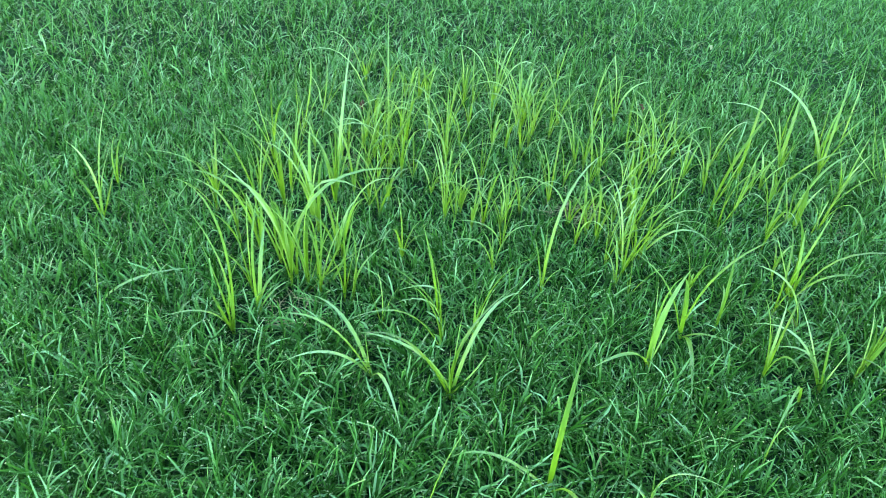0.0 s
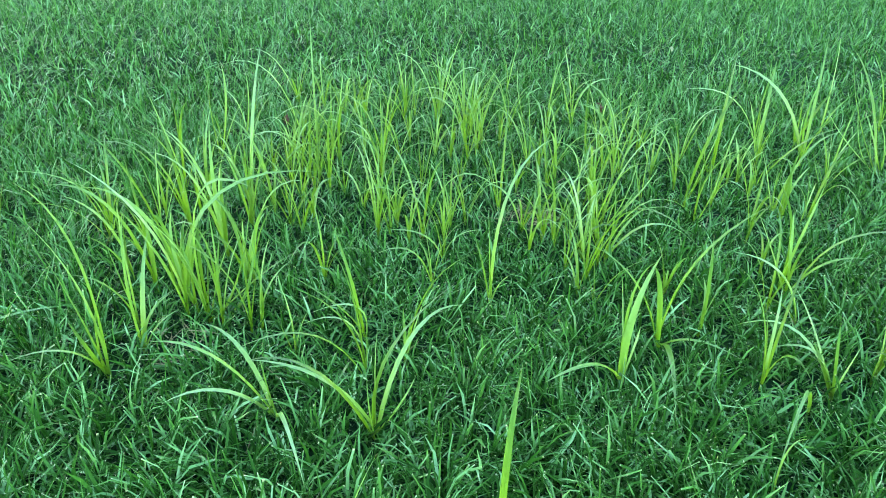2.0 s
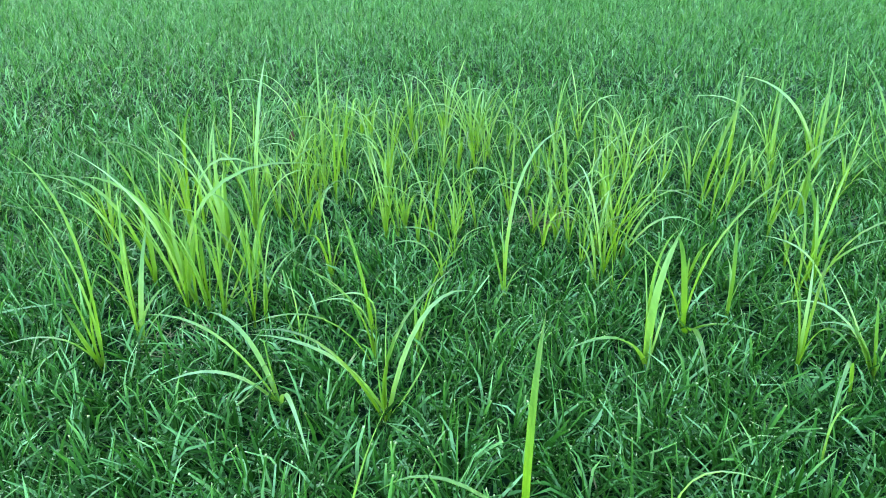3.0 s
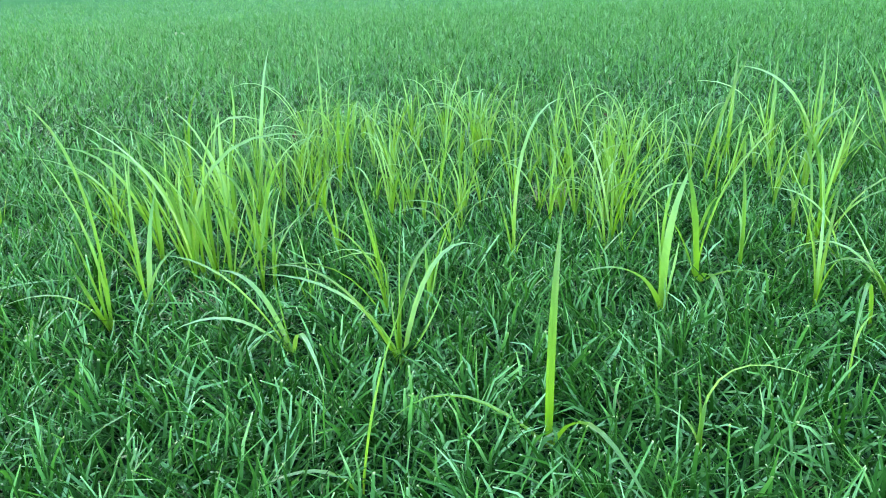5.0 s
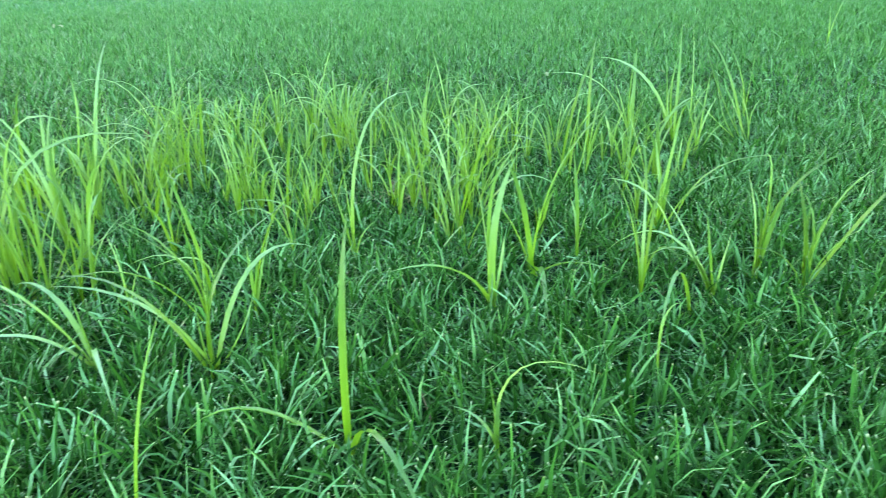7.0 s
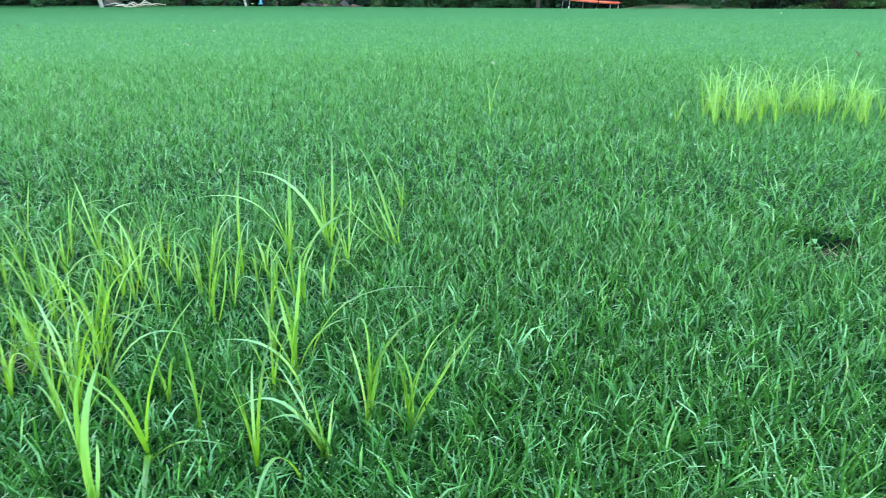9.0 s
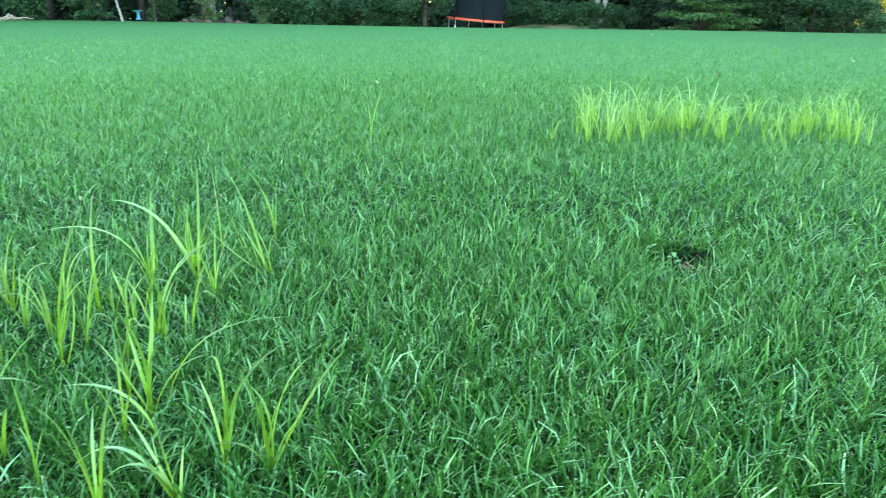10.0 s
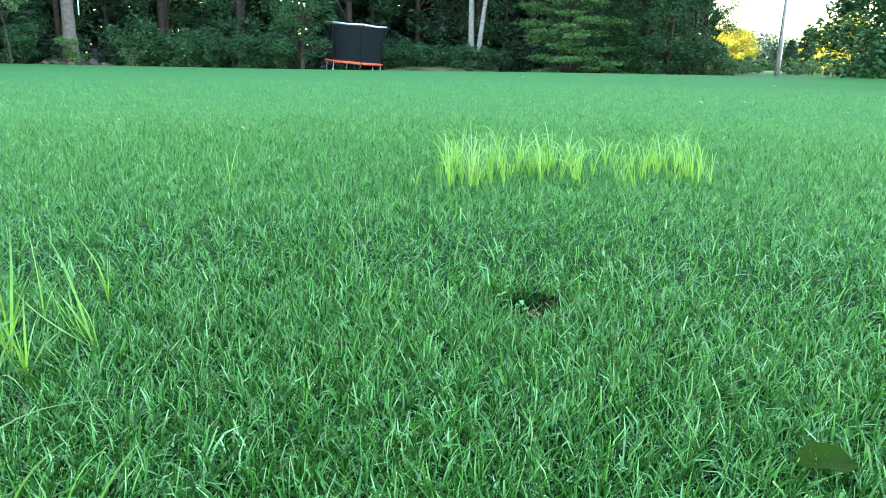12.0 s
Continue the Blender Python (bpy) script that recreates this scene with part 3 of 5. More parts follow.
sedge(0.234, 1.473, (35, 0.219, 0.181, 0.011, 0.213), (87, 0.055, 0.170, 0.044, 0.045), (-93, 0.027, 0.142, -0.000, 0.094), (87, 0.092, 0.151, 0.071, 0.088), (87, 0.018, 0.167, 0.004, 0.118), width=0.0060)
sedge(0.302, 1.604, (-91, 0.010, 0.119, 0.016, 0.078), (89, 0.001, 0.197, 0.001, 0.128), (-91, 0.034, 0.129, 0.018, 0.087), width=0.0060)
sedge(0.090, 1.125, (-102, 0.011, 0.198, 0.007, 0.129), (14, 0.223, 0.241, -0.009, 0.279), (-102, 0.030, 0.139, 0.016, 0.093), (78, 0.037, 0.078, 0.005, 0.060), width=0.0065)
sedge(0.085, 2.020, (-79, 0.041, 0.223, 0.014, 0.147), (47, 0.131, 0.125, -0.001, 0.154), (-97, 0.001, 0.183, 0.008, 0.119), (-97, 0.048, 0.167, 0.032, 0.121), width=0.0085)
sedge(-0.280, 2.000, (-107, 0.020, 0.214, 0.005, 0.150), (73, 0.061, 0.243, 0.024, 0.175), (-107, 0.088, 0.233, 0.025, 0.150), (73, 0.006, 0.181, -0.007, 0.117), (-107, 0.107, 0.244, -0.007, 0.186), (73, 0.036, 0.195, 0.021, 0.129), (-107, 0.048, 0.150, 0.031, 0.103), width=0.0080)
sedge(-0.136, 1.908, (-104, 0.018, 0.135, 0.033, 0.095), (76, 0.174, 0.170, 0.009, 0.195), (-104, 0.112, 0.178, 0.036, 0.116), (76, 0.049, 0.201, -0.010, 0.134), (-104, 0.055, 0.178, 0.045, 0.112), (76, 0.096, -0.015, 0.025, 0.068), width=0.0060)
sedge(-0.867, 0.964, (38, 0.066, 0.298, 0.018, 0.198), (-142, 0.034, 0.208, -0.016, 0.148), (38, 0.058, 0.161, 0.039, 0.094), (-142, 0.031, 0.123, 0.008, 0.083), (38, 0.047, 0.176, 0.009, 0.109), width=0.0085)
sedge(-0.940, 1.103, (40, 0.033, 0.141, 0.002, 0.094), (40, 0.016, 0.139, -0.010, 0.091), (40, 0.044, 0.119, 0.019, 0.083), width=0.0060)
sedge(-0.676, 0.732, (35, 0.204, 0.017, 0.053, 0.061), (35, 0.019, 0.133, 0.015, 0.081), width=0.0060)
sedge(0.577, 1.323, (102, 0.016, 0.132, -0.004, 0.087), (-78, 0.025, 0.173, 0.014, 0.105), (102, 0.100, 0.116, 0.026, 0.100), (-78, 0.078, 0.154, 0.046, 0.095), width=0.0100)
sedge(0.568, 1.358, (-94, 0.050, 0.215, -0.013, 0.133), (86, 0.028, 0.217, 0.021, 0.131), width=0.0120)
sedge(0.621, 1.063, (-40, 0.114, 0.131, 0.061, 0.104), (-73, 0.106, 0.043, 0.031, 0.120), (-73, 0.074, 0.060, 0.017, 0.077), (-73, 0.020, 0.130, 0.015, 0.086), (-57, 0.176, 0.029, 0.067, 0.152), (107, 0.014, 0.108, 0.009, 0.071), (-73, 0.045, 0.088, 0.024, 0.054), width=0.0100)
sedge(0.682, 1.118, (-88, 0.015, 0.151, -0.011, 0.106), (92, 0.015, 0.183, 0.013, 0.101), (-88, 0.008, 0.196, -0.015, 0.216), (92, 0.119, 0.215, -0.001, 0.172), (-88, 0.025, 0.174, 0.001, 0.105), (92, 0.029, 0.146, 0.014, 0.089), width=0.0090)
sedge(0.746, 1.102, (-84, 0.031, 0.178, 0.004, 0.108), (-84, 0.021, 0.151, -0.011, 0.122), (96, 0.066, 0.107, 0.019, 0.088), (96, 0.116, 0.196, 0.072, 0.160), (96, 0.069, 0.191, 0.008, 0.152), (96, 0.056, 0.172, -0.007, 0.118), (-84, 0.005, 0.149, 0.014, 0.105), (-84, 0.106, 0.057, 0.024, 0.090), width=0.0090)
sedge(0.707, 1.121, (-87, 0.016, -0.108, -0.008, 0.016), width=0.0085)
sedge(0.517, 1.510, (84, 0.050, 0.107, 0.005, 0.077), (-96, 0.001, 0.114, 0.001, 0.080), width=0.0060)
sedge(0.836, 1.967, (-84, 0.038, 0.135, 0.005, 0.091), (-84, 0.072, 0.151, 0.045, 0.109), (96, 0.018, 0.118, -0.009, 0.090), width=0.0080)
sedge(0.724, 2.195, (-92, 0.014, 0.277, -0.001, 0.180), (-92, 0.002, 0.140, -0.002, 0.098), (88, 0.050, 0.115, 0.016, 0.075), width=0.0085)
sedge(0.651, 2.078, (-94, 0.016, 0.212, 0.003, 0.128), (86, 0.066, 0.175, 0.027, 0.112), (-94, 0.039, 0.112, 0.010, 0.077), width=0.0095)
sedge(0.567, 1.862, (83, 0.147, 0.138, 0.060, 0.121), width=0.0085)
sedge(0.882, 2.275, (93, 0.011, 0.196, 0.008, 0.118), (-87, 0.072, 0.218, 0.006, 0.138), (-87, 0.019, 0.090, 0.005, 0.055), width=0.0095)
sedge(0.690, 1.837, (-93, 0.006, 0.089, -0.007, 0.062), (87, 0.044, 0.152, 0.017, 0.103), (-93, 0.030, 0.074, 0.023, 0.048), width=0.0070)
sedge(0.628, 1.630, (-96, 0.013, 0.123, -0.006, 0.074), (84, 0.008, 0.102, 0.009, 0.071), width=0.0080)
sedge(0.586, 1.631, (82, 0.008, 0.175, -0.004, 0.114), (-98, 0.013, 0.141, -0.011, 0.113), (82, 0.035, 0.136, 0.003, 0.084), width=0.0100)
sedge(0.556, 2.088, (83, 0.010, 0.217, -0.005, 0.131), (-97, 0.022, 0.121, -0.009, 0.092), width=0.0095)
sedge(0.599, 1.370, (81, 0.271, 0.108, 0.046, 0.160), width=0.0085)
sedge(-0.344, 0.950, (-128, 0.071, 0.218, 0.020, 0.149), (52, 0.007, 0.191, -0.006, 0.143), (-128, 0.052, 0.170, 0.025, 0.125), (52, 0.060, 0.162, 0.023, 0.112), width=0.0095)
sedge(-0.372, 0.957, (-129, 0.048, 0.209, 0.036, 0.139), (-129, 0.013, 0.204, 0.038, 0.123), (51, 0.043, 0.161, -0.011, 0.133), width=0.0095)
sedge(-0.440, 0.998, (-130, 0.059, 0.163, 0.024, 0.104), (50, 0.002, 0.190, -0.014, 0.133), (50, 0.037, 0.157, 0.014, 0.097), width=0.0092)
sedge(-0.537, 1.002, (-134, 0.002, 0.187, 0.013, 0.112), (-134, 0.078, 0.192, 0.002, 0.145), (46, 0.014, 0.156, -0.006, 0.102), (-134, 0.064, 0.114, 0.020, 0.085), width=0.0092)
sedge(-0.333, 0.957, (-128, 0.056, 0.177, -0.014, 0.232), (52, 0.076, 0.236, 0.061, 0.087), (52, 0.077, 0.184, 0.061, 0.000), width=0.0090)
sedge(0.019, 0.778, (-115, 0.153, 0.151, 0.063, 0.161), (-115, 0.006, 0.118, 0.010, 0.071), (-115, 0.042, 0.094, 0.016, 0.057), width=0.0085)
sedge(-0.080, 0.978, (-116, 0.137, 0.156, 0.007, 0.052), (-116, 0.038, 0.212, 0.015, 0.129), (-116, 0.084, 0.061, -0.021, 0.104), width=0.0085)
sedge(-0.125, 0.772, (-123, 0.14, 0.163, 0.062, 0.15), (-64, 0.179, 0.074, 0.068, 0.12), (139, 0.17, 0.04, 0.09, 0.13), (-123, 0.012, 0.112, 0.011, 0.067), (-124, 0.143, 0.064, 0.059, 0.1), width=0.0085)
sedge(0.531, 0.855, (102, 0.017, 0.098, -0.007, 0.095), width=0.0065)
sedge(0.431, 1.162, (-102, 0.009, 0.190, -0.001, 0.105), (78, 0.020, 0.099, 0.003, 0.066), (-102, 0.012, 0.116, -0.004, 0.082), width=0.0085)
sedge(0.257, 1.346, (72, 0.159, 0.050, 0.060, 0.141), (72, 0.051, 0.169, 0.011, 0.123), (-108, 0.001, 0.166, -0.012, 0.108), (72, 0.065, 0.121, 0.023, 0.089), width=0.0080)
sedge(0.150, 1.836, (73, 0.163, 0.133, 0.008, 0.095), (-107, 0.006, 0.215, 0.017, 0.140), (73, 0.038, 0.171, -0.001, 0.114), (73, 0.115, 0.038, 0.050, 0.054), width=0.0080)
sedge(0.049, 2.135, (73, 0.114, 0.102, 0.023, 0.122), width=0.0075)
sedge(0.393, 1.636, (80, 0.073, 0.291, 0.015, 0.180), (80, 0.045, 0.202, 0.035, 0.134), (-100, 0.040, 0.101, -0.010, 0.076), (80, 0.050, 0.153, 0.032, 0.097), width=0.0100)
sedge(0.588, 1.245, (-93, 0.120, 0.124, 0.024, 0.121), (-93, 0.141, 0.022, 0.037, 0.078), width=0.0095)
sedge(0.202, 1.492, (71, 0.024, 0.199, 0.048, 0.100), (71, 0.036, 0.165, 0.015, 0.110), (-109, 0.017, 0.155, 0.001, 0.094), (71, 0.053, 0.096, 0.004, 0.071), width=0.0085)


def random_sedge(x, y, tall, count, width=0.0055, most=0.95, patch="the near patch"):
    leaves = [arch(tall * rng.uniform(0.6, 1.1), most) for k in range(count)]
    return sedge(x, y, *leaves, width=width, patch=patch)


# thin young plants between the large ones
for k in range(60):
    u, v = rng.uniform(0, 1), rng.uniform(0, 1)
    random_sedge(-0.74 + 1.3 * u + 0.16 * v, 1.12 + 0.95 * v - 0.2 * abs(u - 0.45), rng.uniform(0.11, 0.2), int(rng.integers(4, 6)), 0.0052)
for k in range(56):
    random_sedge(-0.7 + 0.95 * rng.random(), 1.25 + 0.75 * rng.random(), rng.uniform(0.14, 0.25), 5, 0.005, 1.0)

for k in range(8):
    random_sedge(-0.56 + 0.26 * rng.random(), 0.95 + 0.25 * rng.random(), rng.uniform(0.16, 0.25), 4, 0.0085, 0.65)

# the second patch, farther out on the lawn
A2, B2 = np.array([2.4, 3.58]), np.array([4.04, 3.02])
for lo, hi, number, tall in ((0.0, 0.05, 2, 0.2), (0.09, 0.42, 54, 0.28), (0.42, 0.62, 26, 0.25), (0.6, 0.78, 15, 0.23), (0.75, 1.0, 34, 0.27)):
    for k in range(number):
        base = A2 + (B2 - A2) * rng.uniform(lo, hi) + FWD * (rng.uniform(-0.1, 0.75) if lo else 0.02 * k)
        random_sedge(base[0], base[1], tall * rng.uniform(0.5, 1.2), int(rng.integers(4, 7)), 0.0058, 0.9, "the far patch")

# a lone sprig between the patches
sedge(1.556, 3.942, (60, 0.1, 0.27, 0.02, 0.16), (240, 0.02, 0.2, 0.0, 0.11), width=0.0120, patch="the open lawn")


# ---- small things on the lawn ----
def polar(az, r):
    """A place r metres from the lawn's near end, az degrees to the right of +y."""
    a = radians(az)
    x, y = CENTRE[0] + r * math.sin(a), CENTRE[1] + r * math.cos(a)
    return x, y, float(ground_z(x, y))


def flat_leaf(name, label, x, y, z, size, aspect, mat, turn, tilt, cup=0.15, roll=0):
    """A single broad leaf with a midrib fold, lying on the grass."""
    rows, verts, uvs, faces = 10, [], [], []
    for i in range(rows + 1):
        s = i / rows
        w = size * aspect * 0.5 * math.sin(math.pi * min(1, s * 0.97 + 0.015)) ** 0.75
        lift = size * cup * math.sin(s * 2.4 + 0.3)
        for k in (-1, -0.5, 0, 0.5, 1):
            wob = 1 + 0.06 * math.sin(9 * s + 2 * k)
            verts.append((w * k * wob, size * (s - 0.5), lift + abs(k) * w * 0.35 + 0.003 * math.sin(14 * s + 3 * k)))
            uvs.append((0.5 + k / 2, s))
    for i in range(rows):
        for k in range(4):
            o = 5 * i + k
            faces.append((o, o + 1, o + 6, o + 5))
    ob = mesh_object(name, verts, faces, mat, None, uvs, smooth=True)
    ob.matrix_world = pose(x, y, z, tilt, roll, turn)
    return tagged(ob, label, "leaf")


DRY_LEAF = thin_leaf("dry_leaf", [(0.0, (0.05, 0.025, 0.016)), (1.0, (0.09, 0.05, 0.03))], 0.7, 0.3, 0.15, (1.2, 1.0, 0.8))
PALE_PETAL = thin_leaf("pale_leaf", [(0.0, (0.2, 0.25, 0.13)), (1.0, (0.27, 0.3, 0.17))], 0.6, 0.3, 0.25, (1.1, 1.1, 1.0))
BROAD = thin_leaf("broad_leaf", [(0.0, (0.013, 0.032, 0.004)), (1.0, (0.016, 0.038, 0.005))], 0.75, 0.02, 0.1, (1.4, 1.3, 0.5), veins=0.3, patch=(40, (0.03, 0.028, 0.006), 0.6))
flat_leaf("fallen_leaf", "broad dull green fallen leaf lying on the lawn", 1.862, 0.815, 0.044, 0.115, 0.56, BROAD, -112, -6, 0.06, 16)
flat_leaf("dry_leaf", "small curled brown dry leaf standing on the lawn", 5.44, 6.16, 0.09, 0.075, 0.6, DRY_LEAF, 35, 55, 0.3)
flat_leaf("dry_leaf", "small reddish dry leaf caught among nutsedge blades", 0.15, 2.02, 0.07, 0.028, 0.5, DRY_LEAF, 80, 60, 0.3)
flat_leaf("dry_leaf", "small reddish dry leaf caught among nutsedge blades", -0.55, 1.62, 0.09, 0.026, 0.5, DRY_LEAF, 10, 70, 0.3)
flat_leaf("pale_leaf", "small pale leaf lying on the lawn", 2.183, 6.42, 0.062, 0.045, 0.6, PALE_PETAL, 20, 30)
flat_leaf("pale_leaf", "pale yellow fallen leaf on the lawn", -3.18, 4.9, 0.055, 0.05, 0.5, PALE_PETAL, 70, 12)
flat_leaf("pale_leaf", "pale yellow fallen leaf on the lawn", -3.27, 4.95, 0.055, 0.035, 0.5, PALE_PETAL, 20, 40)
flat_leaf("pale_leaf", "small pale leaf lying on the lawn", 0.307, 2.746, 0.055, 0.02, 0.6, PALE_PETAL, 20, 30)
flat_leaf("pale_leaf", "small pale leaf lying on the lawn", 0.7, 2.8, 0.055, 0.025, 0.6, PALE_PETAL, 120, 20)
for k in range(16):
    a, r = rng.uniform(-20, 52), rng.uniform(7, 26)
    x, y, z = polar(a, r)
    flat_leaf("pale_leaf", "small pale fallen leaf on the lawn", x, y, z + 0.065, rng.uniform(0.04, 0.08), 0.6, PALE_PETAL, rng.uniform(0, 360), rng.uniform(0, 40))


def straw_patch(name, label, x, y, radius, number, front=None):
    """Dry stems lying crossed on bare soil."""
    n = number
    r, a = radius * np.sqrt(rng.random(n)), rng.uniform(0, 6.283, n)
    px, py = x + r * np.cos(a), y + r * np.sin(a) * 0.8
    if front is not None:
        px, py = px + front[0], py + front[1]
    v, q, uv = blades(px, py, rng.uniform(0.02, 0.06, n), rng.uniform(1.0, 1.5, n), rng.uniform(0, 0.3, n), rng.uniform(0, 6.283, n), rng.uniform(0, 6.283, n), rng.uniform(0.001, 0.0028, n), 2, np.full(n, 0.4))
    v[:, 2] += np.repeat(rng.uniform(0.006, 0.028, n), 6)
    return tagged(big_mesh(name, v, q, STRAW, uv), label, "dry grass", kind="stuff")


straw_patch("dry_straw", "dry straw-coloured grass lying round a bare hole", *HOLE, 0.06, 45, front=(-0.05, -0.1))
straw_patch("dry_straw", "tan dead grass on a small bare spot", 0.09, 1.44, 0.055, 80)
straw_patch("dry_straw", "tan dead grass at the foot of the weeds", -0.335, 0.86, 0.05, 45)
n = 2600
r, a = np.sqrt(rng.uniform(0, 9.0, n)), np.radians(rng.uniform(-80, 80, n))
v, q, uv = blades(CENTRE[0] + r * np.sin(a), CENTRE[1] + r * np.cos(a), rng.uniform(0.02, 0.055, n), rng.uniform(0.5, 1.3, n), rng.uniform(0, 0.5, n), rng.uniform(0, 6.283, n), rng.uniform(0, 6.283, n), rng.uniform(0.001, 0.0025, n), 2, np.full(n, 0.4))
tagged(big_mesh("dry_thatch", v, q, STRAW, uv), "dry dead blades scattered low in the lawn", "dry grass", kind="stuff")


def bare_hole(x, y, radius):
    """Loose soil lining the hollow, its shade painted in, a little above the ground sheet."""
    bm = bmesh.new()
    rings, seg, grid = 8, 24, []
    for i in range(rings + 1):
        row = []
        for k in range(seg):
            a = 2 * math.pi * k / seg
            rr = radius * (i + 0.02) / rings * (1 + 0.12 * math.sin(3 * a + 1))
            px, py = x + rr * math.cos(a), y + 0.88 * rr * math.sin(a)
            row.append(bm.verts.new((px, py, float(ground_z(px, py)) + 0.006 + 0.03 * (1 - (i / rings) ** 4) + 0.003 * math.sin(5 * a + i))))
        grid.append(row)
    bm.faces.new(grid[0])
    for r0, r1 in zip(grid, grid[1:]):
        for k in range(seg):
            bm.faces.new((r0[k], r0[(k + 1) % seg], r1[(k + 1) % seg], r1[k]))
    ob = part("bare_hole", bm, SHADED_SOIL, None, smooth=True)
    return tagged(ob, "small bare hole in the lawn grass, shade painted dark", "hole")


# near-black soil: shade of the overhanging grass is put into the colour
SHADED_SOIL = plain("shaded_soil", (0.009, 0.011, 0.006), 0.95, 0, 0.5, 60, 0.0)
bare_hole(*HOLE, 0.1)


def seedling(x, y, size, turn):
    """A small broad-leaved weed, four soft leaves on a short stem."""
    top = tagged(new("seedling"), "small pale green broad-leaved seedling beside the bare hole", "weed")
    top.location = (x, y, float(ground_z(x, y)))
    part("stem", tube(bmesh.new(), [(0, 0, 0), (0.002, 0.002, 0.05)], [0.0012, 0.001], 5), FRESH_LEAF, top)
    for k in range(4):
        a, verts, uvs = radians(turn + 95 * k), [], []
        for i in range(7):
            q = i / 6
            w = size * 0.3 * math.sin(math.pi * (0.06 + 0.92 * q)) ** 0.8
            for m in (-1, 0, 1):
                u, v = size * q, w * m
                verts.append((u * math.cos(a) - v * math.sin(a), u * math.sin(a) + v * math.cos(a), 0.05 - 0.006 * k + size * 0.35 * math.sin(2.2 * q) + abs(m) * w * 0.3))
                uvs.append((0.5 + m / 2, q))
        faces = [(3 * i + m, 3 * i + m + 1, 3 * i + m + 4, 3 * i + m + 3) for i in range(6) for m in range(2)]
        mesh_object("leaf", verts, faces, SEEDLING, top, uvs, smooth=True)
    return top


SEEDLING = thin_leaf("seedling_leaf", [(0.0, (0.1, 0.23, 0.065)), (1.0, (0.15, 0.3, 0.11))], 0.5, 0.4, 0.3, (1.3, 1.3, 0.6), single=True)
seedling(1.885, 1.85, 0.022, 20)
seedling(1.875, 1.73, 0.022, 70)


# blades that droop into the hole from its rim
n = 110
a = np.where(rng.random(n) < 0.65, 1.08 + rng.normal(0, 0.7, n), rng.uniform(0, 6.283, n))
r = rng.uniform(0.085, 0.12, n)
v, q, uv = blades(HOLE[0] + r * np.cos(a), HOLE[1] + r * np.sin(a), rng.uniform(0.05, 0.095, n), rng.uniform(0.15, 0.7, n), rng.uniform(0.7, 1.6, n), a + math.pi + rng.normal(0, 0.8, n), rng.uniform(0, 6.283, n), rng.uniform(0.002, 0.0042, n), 4, np.zeros(n), 0.6)
tagged(big_mesh("hole_grass", v, q, GRASS, uv), "grass blades drooping over the edge of the bare hole", "grass", kind="stuff")


# ---- the grass itself, finest at the near end ----
lawn_zone("lawn_grass", 0.0, 1.0, -105, 90, 28000, 0.074, 0.0041, 3, 0.035, 0.7, 0.0, 0.3)
lawn_zone("lawn_grass", 0.7, 1.5, -98, 94, 26000, 0.074, 0.0041, 3, 0.035, 0.7, 0.3, 0.4)
lawn_zone("lawn_grass", 1.1, 2.6, -80, 84, 16000, 0.066, 0.0042, 2, 0.04, 0.72, 0.4, 0.7)
lawn_zone("lawn_grass", 1.1, 2.6, -80, 84, 8000, 0.068, 0.0044, 2, 0.04, 0.72, 1.0, 0.7, HAZED_GRASS)
lawn_zone("lawn_grass", 1.9, 8.5, -66, 72, 4400, 0.066, 0.0052, 2, 0.05, 0.84, 0.7, 6.4)
lawn_zone("lawn_grass", 2.2, 10.0, -66, 72, 4600, 0.07, 0.006, 1, 0.05, 0.88, 1.8, 7.0, HAZED_GRASS)
lawn_zone("lawn_grass", 3.2, 20.0, -58, 68, 700, 0.066, 0.01, 1, 0.12, 0.95, 2.4, 13.0, HAZED_GRASS)
lawn_zone("lawn_grass", 0.0, 1.3, 80, 265, 4000, 0.07, 0.008, 1, 0.05)
lawn_zone("lawn_grass", 1.2, 6.5, 60, 306, 900, 0.07, 0.014, 1, 0.08, fade_out=3.0, mat=HAZED_GRASS)


# ---- woods, yard things and distance ----
def litter_strip():
    verts, faces = [], []
    ss = np.linspace(-70, 75, 90)
    for j, s in enumerate(ss):
        for k, d in enumerate((0.2, 3, 7, 14, 30)):
            p = CENTRE + FWD * (edge_along(s) + d + 0.35 * math.sin(2.1 * s)) + SIDE * s
            verts.append((p[0], p[1], float(ground_z(p[0], p[1])) + 0.012 + 0.02 * (k > 0)))
    for j in range(len(ss) - 1):
        faces += [(5 * j + k, 5 * j + 5 + k, 5 * j + 6 + k, 5 * j + 1 + k) for k in range(4)]
    return tagged(mesh_object("woodland_floor", verts, faces, LITTER, smooth=True), "brown leaf litter floor under the trees", "ground", kind="structure")


litter_strip()


def bank(label, az0, az1, r0, depth, rise, mat):
    """A low bare bank that rises behind the lawn's edge."""
    verts, faces, cols = [], [], 40
    for j in range(cols + 1):
        s = j / cols
        az = az0 + (az1 - az0) * s
        for k, d in enumerate((0.0, 0.12, 0.35, 0.65, 1.0)):
            x, y, z = polar(az, r0 + d * depth + 0.25 * math.sin(9 * s + k))
            swell = rise * math.sin(math.pi * min(1, max(0, s))) ** 0.4 * math.sin(0.5 * math.pi * d)
            verts.append((x, y, z - 0.1 + swell + 0.04 * rise * math.sin(23 * s + 2 * k)))
    for j in range(cols):
        faces += [(5 * j + k, 5 * j + 5 + k, 5 * j + 6 + k, 5 * j + 1 + k) for k in range(4)]
    return tagged(mesh_object("ground_bank", verts, faces, mat, smooth=True), label, "bank", kind="structure")


